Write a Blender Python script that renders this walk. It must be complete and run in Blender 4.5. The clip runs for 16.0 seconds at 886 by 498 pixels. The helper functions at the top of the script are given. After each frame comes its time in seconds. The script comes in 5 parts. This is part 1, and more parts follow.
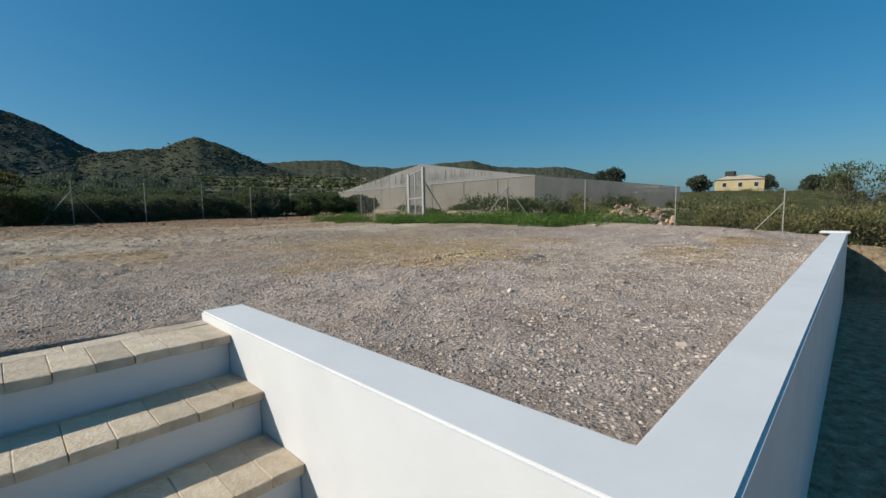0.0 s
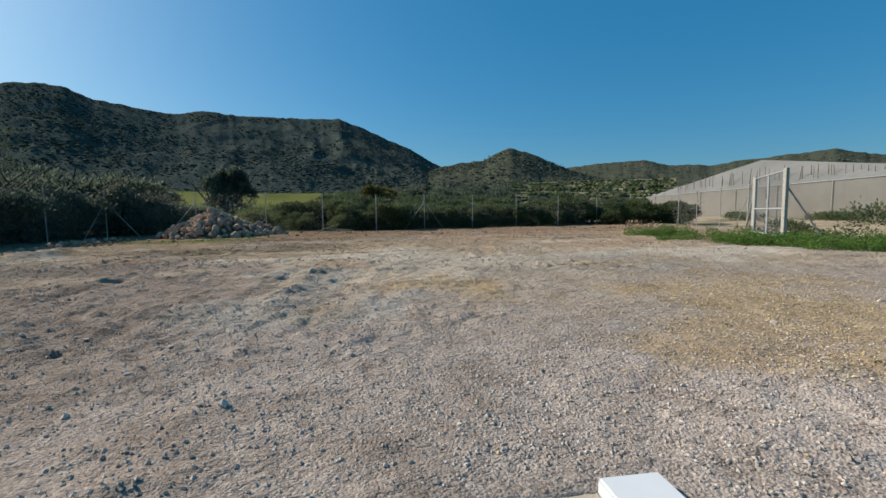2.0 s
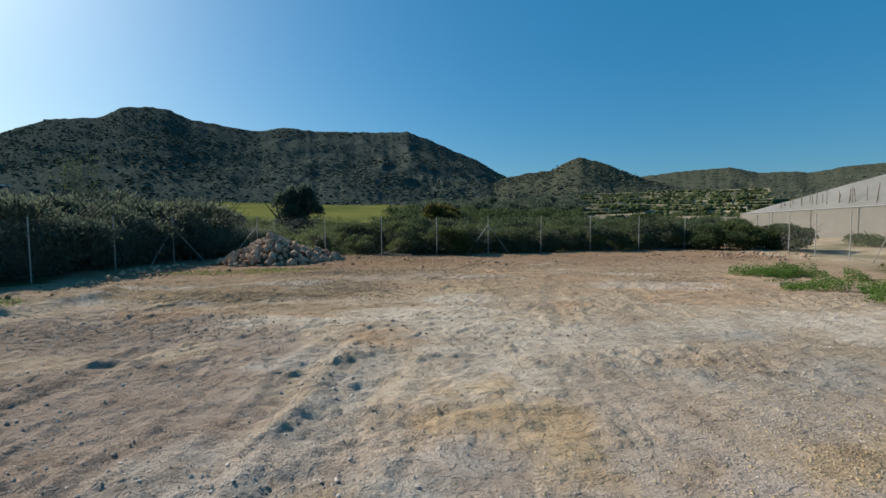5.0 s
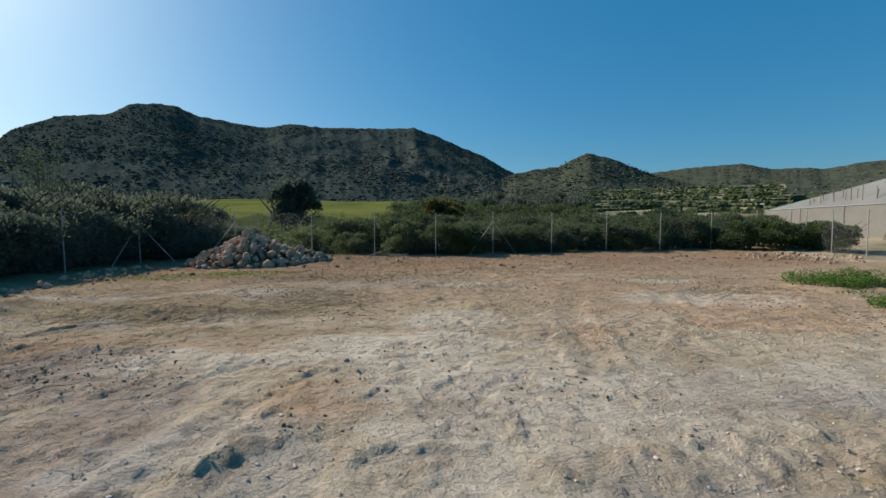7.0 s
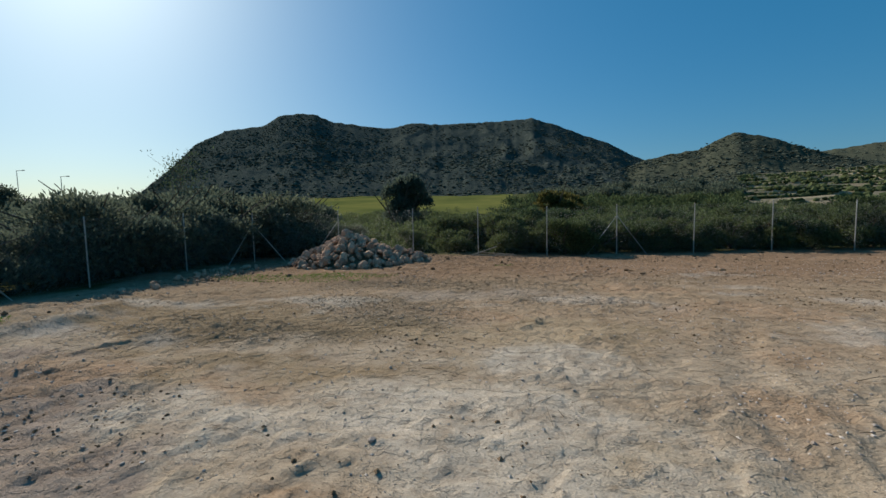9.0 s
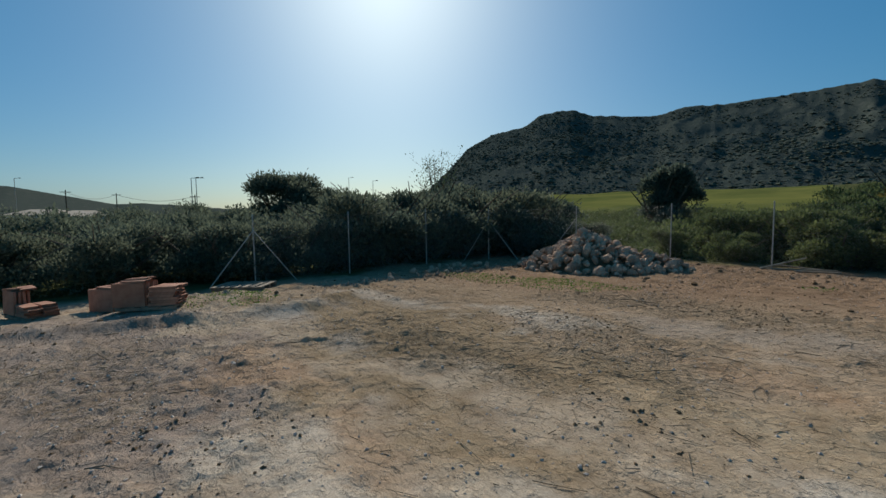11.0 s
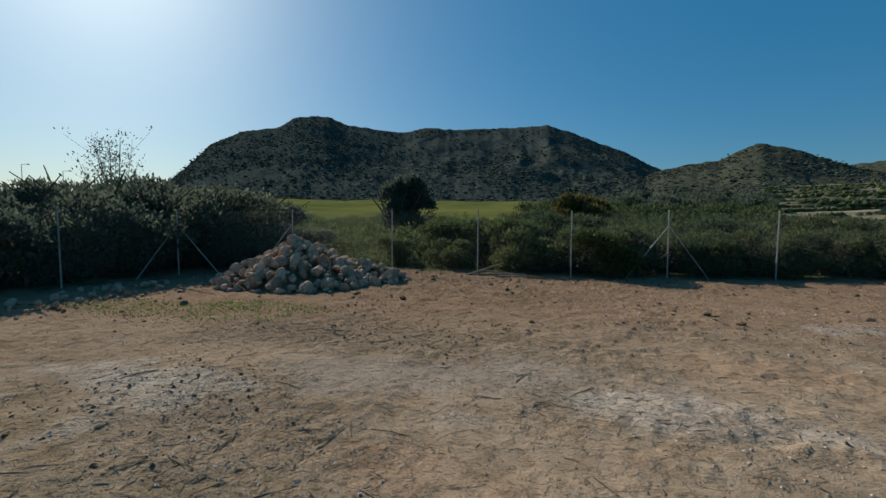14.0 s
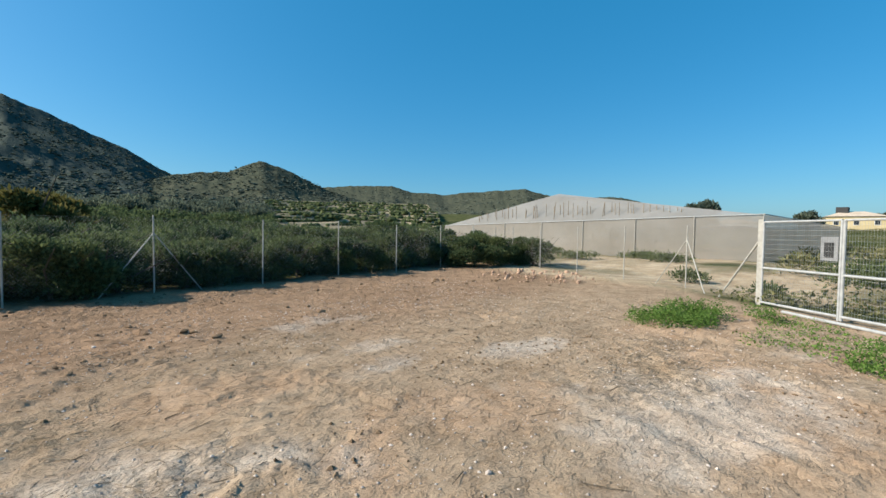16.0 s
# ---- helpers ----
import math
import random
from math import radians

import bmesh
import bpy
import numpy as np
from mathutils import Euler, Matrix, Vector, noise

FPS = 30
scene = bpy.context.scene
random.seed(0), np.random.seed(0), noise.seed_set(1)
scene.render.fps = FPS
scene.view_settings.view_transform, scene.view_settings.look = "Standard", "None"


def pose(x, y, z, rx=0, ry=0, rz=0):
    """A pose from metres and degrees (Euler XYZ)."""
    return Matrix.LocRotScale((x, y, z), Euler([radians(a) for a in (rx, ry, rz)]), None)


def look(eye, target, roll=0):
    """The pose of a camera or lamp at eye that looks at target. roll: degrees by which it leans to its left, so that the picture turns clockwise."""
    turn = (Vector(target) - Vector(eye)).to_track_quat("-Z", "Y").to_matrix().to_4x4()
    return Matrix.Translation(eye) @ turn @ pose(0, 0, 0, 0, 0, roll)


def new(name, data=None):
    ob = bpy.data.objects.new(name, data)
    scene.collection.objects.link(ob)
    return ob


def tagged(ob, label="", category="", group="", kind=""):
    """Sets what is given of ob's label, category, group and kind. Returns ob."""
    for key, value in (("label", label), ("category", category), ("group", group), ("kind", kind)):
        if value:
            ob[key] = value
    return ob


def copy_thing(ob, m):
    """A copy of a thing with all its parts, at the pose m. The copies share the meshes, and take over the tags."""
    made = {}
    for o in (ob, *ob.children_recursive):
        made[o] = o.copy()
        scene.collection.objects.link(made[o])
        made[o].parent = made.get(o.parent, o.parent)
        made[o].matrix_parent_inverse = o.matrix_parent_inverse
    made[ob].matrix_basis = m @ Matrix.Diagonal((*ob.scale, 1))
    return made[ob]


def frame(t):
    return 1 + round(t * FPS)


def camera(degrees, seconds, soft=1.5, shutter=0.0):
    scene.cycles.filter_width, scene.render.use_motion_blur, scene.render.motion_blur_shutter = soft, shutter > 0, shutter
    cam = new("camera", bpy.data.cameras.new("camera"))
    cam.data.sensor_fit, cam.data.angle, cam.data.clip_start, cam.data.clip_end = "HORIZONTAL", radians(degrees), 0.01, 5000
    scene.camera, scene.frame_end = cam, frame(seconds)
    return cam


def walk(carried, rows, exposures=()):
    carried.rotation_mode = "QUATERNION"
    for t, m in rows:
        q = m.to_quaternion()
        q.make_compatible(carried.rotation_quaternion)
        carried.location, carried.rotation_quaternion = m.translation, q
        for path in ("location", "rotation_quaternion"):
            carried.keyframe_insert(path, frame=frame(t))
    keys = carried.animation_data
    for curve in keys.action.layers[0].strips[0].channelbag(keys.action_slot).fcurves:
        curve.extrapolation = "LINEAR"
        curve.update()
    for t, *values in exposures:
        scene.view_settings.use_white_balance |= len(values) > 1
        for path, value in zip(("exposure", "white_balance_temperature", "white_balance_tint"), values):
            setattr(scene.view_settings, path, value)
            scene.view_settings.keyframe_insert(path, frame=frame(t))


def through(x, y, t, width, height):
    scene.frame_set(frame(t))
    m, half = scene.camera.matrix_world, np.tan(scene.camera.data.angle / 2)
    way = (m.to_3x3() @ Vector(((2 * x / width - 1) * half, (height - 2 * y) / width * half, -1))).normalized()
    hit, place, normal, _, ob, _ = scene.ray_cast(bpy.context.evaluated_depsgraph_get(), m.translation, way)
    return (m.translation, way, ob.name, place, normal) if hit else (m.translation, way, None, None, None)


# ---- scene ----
PATH = [
    (0, (-0.676, 0.473, 0.536), (0.758, 1.853, 0.338), -0.9),
    (0.5, (-0.657, 0.763, 0.532), (0.515, 2.372, 0.337), -0.5),
    (1, (-0.638, 1.075, 0.63), (0.212, 2.876, 0.44), -0.4),
    (1.5, (-0.655, 1.353, 0.729), (-0.158, 3.282, 0.551), -0.7),
    (2, (-0.629, 1.612, 0.838), (-0.338, 3.583, 0.672), -0.7),
    (2.5, (-0.635, 1.853, 0.954), (-0.436, 3.837, 0.804), -0.3),
    (3, (-0.616, 2.095, 1.097), (-0.532, 4.088, 0.958), -0.3),
    (3.5, (-0.56, 2.35, 1.23), (-0.498, 4.345, 1.098), -0.2),
    (4, (-0.557, 2.596, 1.363), (-0.511, 4.591, 1.236), -0.2),
    (4.5, (-0.484, 2.844, 1.446), (-0.466, 4.84, 1.323), -0.2),
    (4.7, (-0.442, 2.955, 1.499), (-0.436, 4.951, 1.381), -0.3),
    (6.8, (-0.141, 4.989, 1.472), (-0.171, 6.985, 1.346), -0.4),
    (7, (-0.079, 5.196, 1.495), (-0.117, 7.191, 1.362), -0.3),
    (7.5, (0.051, 5.714, 1.503), (0.006, 7.709, 1.367), -0.4),
    (8, (0.085, 6.159, 1.502), (0.008, 8.152, 1.357), -0.5),
    (8.5, (0.104, 6.552, 1.544), (-0.147, 8.53, 1.39), -0.9),
    (9, (0.144, 6.995, 1.585), (-0.424, 8.906, 1.429), -1.3),
    (9.5, (0.092, 7.395, 1.552), (-0.834, 9.161, 1.398), -1.6),
    (10, (0.024, 7.833, 1.565), (-1.182, 9.421, 1.412), -1.5),
    (10.2, (-0.021, 8.013, 1.573), (-1.318, 9.528, 1.422), -1.4),
    (12.3, (-0.61, 9.886, 1.586), (-2.186, 11.107, 1.431), -0.4),
    (12.5, (-0.636, 10.056, 1.575), (-2.173, 11.326, 1.421), -0.4),
    (13, (-0.612, 10.482, 1.562), (-1.965, 11.948, 1.413), -0.2),
    (13.5, (-0.538, 10.892, 1.539), (-1.585, 12.591, 1.396), 0.0),
    (14, (-0.395, 11.237, 1.539), (-1.014, 13.134, 1.409), 0.2),
    (14.5, (-0.174, 11.5, 1.55), (-0.385, 13.485, 1.434), 0.2),
    (15, (-0.003, 11.736, 1.54), (0.251, 13.717, 1.437), 0.2),
    (15.5, (0.189, 11.913, 1.523), (0.986, 13.745, 1.43), 0.5),
    (16, (0.336, 11.982, 1.533), (1.629, 13.506, 1.457), 0.8),
]
cam = camera(91.2, 16.0)
walk(cam, [(t, look(eye, target, roll)) for t, eye, target, roll in PATH],
     [(0.0, -0.05), (1.0, -0.03), (1.6, 0.18), (4.0, 0.25), (8.0, 0.11), (10.0, -0.14), (12.5, -0.22), (14.0, -0.19), (15.0, 0.25), (16.0, 0.72)])


# ---- world, sun, exposure ----
SUN_AZ, SUN_EL = -56.0, 32.0           # degrees east of +y, above the horizon
world = bpy.data.worlds.new("sky")
scene.world = world
world.use_nodes = True
wn = world.node_tree.nodes
sky = wn.new("ShaderNodeTexSky")
sky.sky_type = 'NISHITA'
sky.sun_disc = False
sky.sun_elevation = radians(SUN_EL)
sky.sun_rotation = radians(SUN_AZ)
sky.air_density, sky.dust_density, sky.ozone_density = 1.0, 1.22, 3.5
wn["Background"].inputs["Strength"].default_value = 0.085
tone = wn.new("ShaderNodeHueSaturation")
tone.inputs["Saturation"].default_value = 1.25
clear_air = wn.new("ShaderNodeMix")
clear_air.data_type, clear_air.blend_type = "RGBA", "MULTIPLY"
clear_air.inputs[0].default_value, clear_air.inputs[7].default_value = 1.0, (0.88, 1.0, 1.02, 1.0)
world.node_tree.links.new(sky.outputs[0], clear_air.inputs[6])
world.node_tree.links.new(clear_air.outputs[2], tone.inputs["Color"])
haze = wn.new("ShaderNodeMix")
haze.data_type = "RGBA"
haze.inputs[0].default_value, haze.inputs[7].default_value = 0.34, (0.10, 2.95, 5.7, 1.0)
world.node_tree.links.new(tone.outputs[0], haze.inputs[6])
world.node_tree.links.new(haze.outputs[2], wn["Background"].inputs["Color"])
sun = new("sun", bpy.data.lights.new("sun", "SUN"))
sun.data.energy, sun.data.angle, sun.data.color = 5.0, radians(0.55), (1.0, 0.93, 0.82)
to_sun = Vector((math.sin(radians(SUN_AZ)) * math.cos(radians(SUN_EL)), math.cos(radians(SUN_AZ)) * math.cos(radians(SUN_EL)), math.sin(radians(SUN_EL))))
sun.rotation_euler = to_sun.to_track_quat("Z", "Y").to_euler()


# ---- materials ----
def mat(name, rough=0.9, metal=0.0):
    m = bpy.data.materials.new(name)
    m.use_nodes = True
    b = m.node_tree.nodes["Principled BSDF"]
    b.inputs["Roughness"].default_value, b.inputs["Metallic"].default_value = rough, metal
    b.inputs["Specular IOR Level"].default_value = 0.3
    return m, m.node_tree, b


def add(nt, kind, **inputs):
    n = nt.nodes.new(kind)
    for key, value in inputs.items():
        n.inputs[key.replace("_", " ")].default_value = value
    return n


def noise_tex(nt, vec, scale, detail=5.0, rough=0.6):
    n = add(nt, "ShaderNodeTexNoise", Scale=scale, Detail=detail, Roughness=rough)
    nt.links.new(vec, n.inputs["Vector"])
    return n.outputs["Fac"]


def ramp(nt, fac, stops):
    r = nt.nodes.new("ShaderNodeValToRGB")
    el = r.color_ramp.elements
    while len(el) < len(stops):
        el.new(0.5)
    for e, (p, c) in zip(el, stops):
        e.position, e.color = p, (*c, 1.0) if len(c) == 3 else c
    nt.links.new(fac, r.inputs["Fac"])
    return r.outputs["Color"]


def mix(nt, fac, a, b, mode="MIX"):
    m = nt.nodes.new("ShaderNodeMix")
    m.data_type, m.blend_type = "RGBA", mode
    for socket, value in ((m.inputs[0], fac), (m.inputs[6], a), (m.inputs[7], b)):
        if isinstance(value, (int, float)):
            socket.default_value = value
        elif isinstance(value, tuple):
            socket.default_value = (*value, 1.0)
        else:
            nt.links.new(value, socket)
    return m.outputs[2]


def bump(nt, bsdf, height, strength, distance):
    b = add(nt, "ShaderNodeBump", Strength=strength, Distance=distance)
    nt.links.new(height, b.inputs["Height"])
    nt.links.new(b.outputs["Normal"], bsdf.inputs["Normal"])


def position(nt):
    return nt.nodes.new("ShaderNodeNewGeometry").outputs["Position"]


def local(nt):
    return nt.nodes.new("ShaderNodeTexCoord").outputs["Object"]


def simple(name, dark, light, scale=6.0, rough=0.9, bump_scale=40.0, bump_size=0.004, metal=0.0, per_object=0.0, island=0.0):
    """A surface that wanders between two colours, with fine relief; per_object and island: how much each piece's tone differs."""
    m, nt, b = mat(name, rough, metal)
    p = local(nt)
    c = ramp(nt, noise_tex(nt, p, scale), [(0.3, dark), (0.7, light)])
    if per_object:
        r = nt.nodes.new("ShaderNodeObjectInfo").outputs["Random"]
        c = mix(nt, 1.0, c, ramp(nt, r, [(0.0, (1 - per_object,) * 3), (1.0, (1 + per_object * 0.6,) * 3)]), "MULTIPLY")
    if island:
        r = nt.nodes.new("ShaderNodeNewGeometry").outputs["Random Per Island"]
        c = mix(nt, 1.0, c, ramp(nt, r, [(0.0, (1 - island,) * 3), (1.0, (1 + island * 0.6,) * 3)]), "MULTIPLY")
    nt.links.new(c, b.inputs["Base Color"])
    bump(nt, b, noise_tex(nt, p, bump_scale, 4), 0.5, bump_size)
    return m


def leaf_mat(name, dark, light, through=0.35):
    """Leaves: each one its own tone, a little light coming through."""
    m, nt, b = mat(name, 0.8)
    b.inputs["Specular IOR Level"].default_value = 0.12
    r = nt.nodes.new("ShaderNodeNewGeometry").outputs["Random Per Island"]
    o = nt.nodes.new("ShaderNodeObjectInfo").outputs["Random"]
    c = mix(nt, 1.0, ramp(nt, r, [(0.0, dark), (1.0, light)]), ramp(nt, o, [(0.0, (0.75, 0.8, 0.8)), (1.0, (1.2, 1.1, 0.95))]), "MULTIPLY")
    nt.links.new(c, b.inputs["Base Color"])
    t = nt.nodes.new("ShaderNodeBsdfTranslucent")
    nt.links.new(c, t.inputs["Color"])
    s = add(nt, "ShaderNodeMixShader", Fac=through)
    nt.links.new(b.outputs[0], s.inputs[1])
    nt.links.new(t.outputs[0], s.inputs[2])
    nt.links.new(s.outputs[0], nt.nodes["Material Output"].inputs["Surface"])
    return m


def ground_material():
    """Graded caliche fill: the soils lie in the attribute soil, their cover (gravel, crumbs, roughness) in cover."""
    m, nt, b = mat("earth", 0.95)
    p = position(nt)
    mid, fine, grit = (noise_tex(nt, p, s, 8, 0.68) for s in (2.3, 9.0, 55.0))
    soil, cover, z = (nt.nodes.new("ShaderNodeAttribute") for _ in range(3))
    soil.attribute_name, cover.attribute_name, z.attribute_name = "soil", "cover", "zone"
    kind, split = nt.nodes.new("ShaderNodeSeparateColor"), nt.nodes.new("ShaderNodeSeparateColor")
    nt.links.new(cover.outputs["Color"], kind.inputs[0])
    nt.links.new(z.outputs["Color"], split.inputs[0])
    c = mix(nt, 1.0, soil.outputs["Color"], ramp(nt, mid, [(0.34, (0.80, 0.77, 0.74)), (0.5, (1.0, 1.0, 1.0)), (0.66, (1.14, 1.15, 1.16))]), "MULTIPLY")
    # crushed stone: every chip has its own tone
    chip = nt.nodes.new("ShaderNodeTexVoronoi")
    chip.inputs["Scale"].default_value = 85.0
    nt.links.new(p, chip.inputs["Vector"])
    one = nt.nodes.new("ShaderNodeSeparateColor")
    nt.links.new(chip.outputs["Color"], one.inputs[0])
    c = mix(nt, kind.outputs[0], c, mix(nt, 1.0, c, ramp(nt, one.outputs[0], [(0.0, (0.80, 0.79, 0.79)), (0.5, (1.0, 1.0, 1.0)), (1.0, (1.18, 1.17, 1.16))]), "MULTIPLY"))
    # crumbs of dead plants
    crumbs = ramp(nt, noise_tex(nt, p, 16.0, 7, 0.75), [(0.47, (0, 0, 0)), (0.56, (1, 1, 1))])
    c = mix(nt, mix(nt, 1.0, crumbs, mix(nt, 1.0, kind.outputs[1], (0.62, 0.62, 0.62), "MULTIPLY"), "MULTIPLY"), c, ramp(nt, fine, [(0.3, (0.13, 0.10, 0.065)), (0.7, (0.25, 0.20, 0.14))]))
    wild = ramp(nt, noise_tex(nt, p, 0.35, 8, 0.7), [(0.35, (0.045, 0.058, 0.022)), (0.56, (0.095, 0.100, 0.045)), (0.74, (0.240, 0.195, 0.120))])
    sand = ramp(nt, noise_tex(nt, p, 1.1, 6, 0.65), [(0.3, (0.30, 0.215, 0.13)), (0.5, (0.44, 0.335, 0.22)), (0.7, (0.54, 0.44, 0.31))])
    yard = ramp(nt, fine, [(0.35, (0.27, 0.19, 0.12)), (0.7, (0.50, 0.385, 0.27))])
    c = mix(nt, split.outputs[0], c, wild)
    c = mix(nt, split.outputs[1], c, sand)
    c = mix(nt, split.outputs[2], c, yard)
    c = mix(nt, 1.0, c, ramp(nt, fine, [(0.30, (0.76, 0.73, 0.70)), (0.44, (0.98, 0.98, 0.98)), (0.70, (1.10, 1.10, 1.10))]), "MULTIPLY")
    c = mix(nt, 1.0, c, ramp(nt, grit, [(0.34, (0.80, 0.79, 0.78)), (0.5, (1.0, 1.0, 1.0)), (0.68, (1.14, 1.14, 1.13))]), "MULTIPLY")
    nt.links.new(c, b.inputs["Base Color"])

    def scaled(value, by, plus=None):
        n = nt.nodes.new("ShaderNodeMath")
        n.operation = "MULTIPLY_ADD"
        nt.links.new(value, n.inputs[0])
        if isinstance(by, float):
            n.inputs[1].default_value = by
        else:
            nt.links.new(by, n.inputs[1])
        n.inputs[2].default_value = 0.0
        if plus is not None:
            nt.links.new(plus, n.inputs[2])
        return n.outputs[0]

    # broken edges of the scraped crust, a hand long
    skew = add(nt, "ShaderNodeMapping")
    skew.inputs["Scale"].default_value, skew.inputs["Rotation"].default_value = (1.0, 1.5, 1.0), (0, 0, 0.25)
    nt.links.new(p, skew.inputs["Vector"])
    crust = ramp(nt, noise_tex(nt, skew.outputs[0], 3.6, 7, 0.62), [(0.505, (0, 0, 0)), (0.55, (1, 1, 1))])
    flake = ramp(nt, noise_tex(nt, skew.outputs[0], 8.5, 6, 0.65), [(0.54, (0, 0, 0)), (0.58, (1, 1, 1))])
    h = scaled(grit, 0.35)
    h = scaled(crust, 0.55, h)
    h = scaled(flake, 0.20, h)
    h = scaled(fine, 1.1, h)
    h = scaled(scaled(chip.outputs["Distance"], -0.30), kind.outputs[0], h)
    h = scaled(scaled(fine, 1.6), kind.outputs[2], h)
    bump(nt, b, h, 0.8, 0.030)
    return m


def hill_material(name, soil_a, soil_b, scrub, share):
    """Rocky slope under low scrub: share is how much of it the scrub covers."""
    m, nt, b = mat(name, 0.95)
    b.inputs["Specular IOR Level"].default_value = 0.1
    p = position(nt)
    soil = ramp(nt, noise_tex(nt, p, 0.02, 6), [(0.35, soil_a), (0.65, soil_b)])
    spots = noise_tex(nt, p, 0.22, 8, 0.7)
    c = mix(nt, ramp(nt, spots, [(share, (1, 1, 1)), (share + 0.1, (0, 0, 0))]), soil, scrub)
    nt.links.new(c, b.inputs["Base Color"])
    bump(nt, b, noise_tex(nt, p, 0.12, 9, 0.75), 0.45, 2.0)
    return m


def net_material(name, dark, light, open_share):
    """Woven white shade net: lets much of the light through."""
    m, nt, b = mat(name, 0.7)
    p = position(nt)
    c = ramp(nt, noise_tex(nt, p, 0.35, 6), [(0.3, dark), (0.7, light)])
    nt.links.new(c, b.inputs["Base Color"])
    t = nt.nodes.new("ShaderNodeBsdfTranslucent")
    nt.links.new(c, t.inputs["Color"])
    s = add(nt, "ShaderNodeMixShader", Fac=0.45)
    nt.links.new(b.outputs[0], s.inputs[1])
    nt.links.new(t.outputs[0], s.inputs[2])
    clear = nt.nodes.new("ShaderNodeBsdfTransparent")
    s2 = add(nt, "ShaderNodeMixShader", Fac=open_share)
    nt.links.new(s.outputs[0], s2.inputs[1])
    nt.links.new(clear.outputs[0], s2.inputs[2])
    nt.links.new(s2.outputs[0], nt.nodes["Material Output"].inputs["Surface"])
    bump(nt, b, noise_tex(nt, p, 1.2, 5), 0.5, 0.1)
    return m


M_EARTH = ground_material()
M_WHITE = simple("white_masonry_paint", (0.63, 0.63, 0.625), (0.70, 0.70, 0.695), 2.5, 0.75, 45.0, 0.0009)
M_STONE = simple("limestone_tile", (0.46, 0.365, 0.255), (0.63, 0.53, 0.41), 14.0, 0.9, 55.0, 0.012, per_object=0.2)
M_MORTAR = simple("mortar", (0.40, 0.31, 0.20), (0.54, 0.44, 0.31), 20.0)
M_STEEL = simple("galvanised_steel", (0.30, 0.285, 0.25), (0.44, 0.42, 0.37), 14.0, 0.6, 80.0, 0.0006, 0.2)
M_WIRE = simple("galvanised_wire", (0.16, 0.16, 0.15), (0.24, 0.24, 0.23), 30.0, 0.6, 80.0, 0.0002, 0.2)
M_GATE = simple("weathered_white_steel", (0.28, 0.285, 0.28), (0.40, 0.405, 0.395), 9.0, 0.6, 60.0, 0.001, 0.1)
M_RUBBLE = simple("rubble_stone", (0.329, 0.209, 0.141), (0.551, 0.383, 0.273), 3.0, 0.95, 22.0, 0.02, per_object=0.35)
M_GRAVEL = simple("gravel", (0.42, 0.345, 0.29), (0.62, 0.53, 0.455), 3.0, 0.95, 60.0, 0.004, island=0.35)
M_CLOD = simple("soil_clod", (0.13, 0.085, 0.05), (0.28, 0.19, 0.12), 3.0, 0.95, 40.0, 0.006, island=0.35)
M_GOLD = simple("ochre_gravel", (0.42, 0.30, 0.15), (0.66, 0.51, 0.29), 3.0, 0.95, 60.0, 0.004, island=0.4)
M_CLAY = simple("fired_clay", (0.31, 0.135, 0.085), (0.46, 0.23, 0.145), 6.0, 0.9, 50.0, 0.003, per_object=0.2)
M_WOOD = simple("grey_wood", (0.17, 0.13, 0.09), (0.33, 0.27, 0.20), 7.0, 0.9, 50.0, 0.003, per_object=0.2)
M_TWIG = simple("dry_twig", (0.14, 0.105, 0.07), (0.33, 0.26, 0.18), 5.0, 0.95, 40.0, 0.002, island=0.5)
M_BARK = simple("bark", (0.06, 0.045, 0.03), (0.15, 0.12, 0.09), 8.0, 0.95, 30.0, 0.01)
M_LEAF = leaf_mat("shrub_leaf", (0.052, 0.074, 0.034), (0.145, 0.180, 0.080), 0.42)
M_DARK = leaf_mat("dark_leaf", (0.076, 0.096, 0.078), (0.168, 0.198, 0.145), 0.45)
M_WEED = leaf_mat("weed_leaf", (0.070, 0.140, 0.024), (0.170, 0.270, 0.070))
M_DRY = leaf_mat("dry_grass", (0.10, 0.115, 0.045), (0.26, 0.235, 0.115))
M_OLIVE = leaf_mat("olive_leaf", (0.085, 0.080, 0.022), (0.190, 0.165, 0.060))
M_SCRUB = simple("far_scrub", (0.078, 0.090, 0.068), (0.112, 0.124, 0.094), 0.3, 0.95, 1.0, 0.1, island=0.35)
M_NET = net_material("shade_net", (0.37, 0.36, 0.34), (0.51, 0.495, 0.47), 0.42)
M_NET_WALL = net_material("shade_net_wall", (0.36, 0.325, 0.275), (0.48, 0.44, 0.385), 0.30)
# M_HILL leans grey-blue: some distance haze is put into its slope colours.
M_HILL = hill_material("scrub_slope", (0.082, 0.090, 0.082), (0.120, 0.118, 0.104), (0.060, 0.072, 0.062), 0.55)
M_HILL_DRY = hill_material("dry_slope", (0.118, 0.110, 0.082), (0.172, 0.152, 0.114), (0.066, 0.072, 0.050), 0.57)
M_MEADOW = simple("yellow_meadow", (0.080, 0.100, 0.032), (0.185, 0.178, 0.052), 0.06, 0.95, 2.0, 0.1)
M_TERRACE = simple("terraced_soil", (0.21, 0.172, 0.112), (0.32, 0.27, 0.18), 0.15, 0.95, 2.0, 0.1)
M_HOUSE = simple("cream_render", (0.50, 0.40, 0.22), (0.62, 0.50, 0.30), 0.4)
M_ROOF = simple("pale_roof", (0.42, 0.33, 0.24), (0.56, 0.46, 0.36), 0.5)
M_PALE = simple("white_render", (0.60, 0.59, 0.56), (0.72, 0.71, 0.68), 0.4)
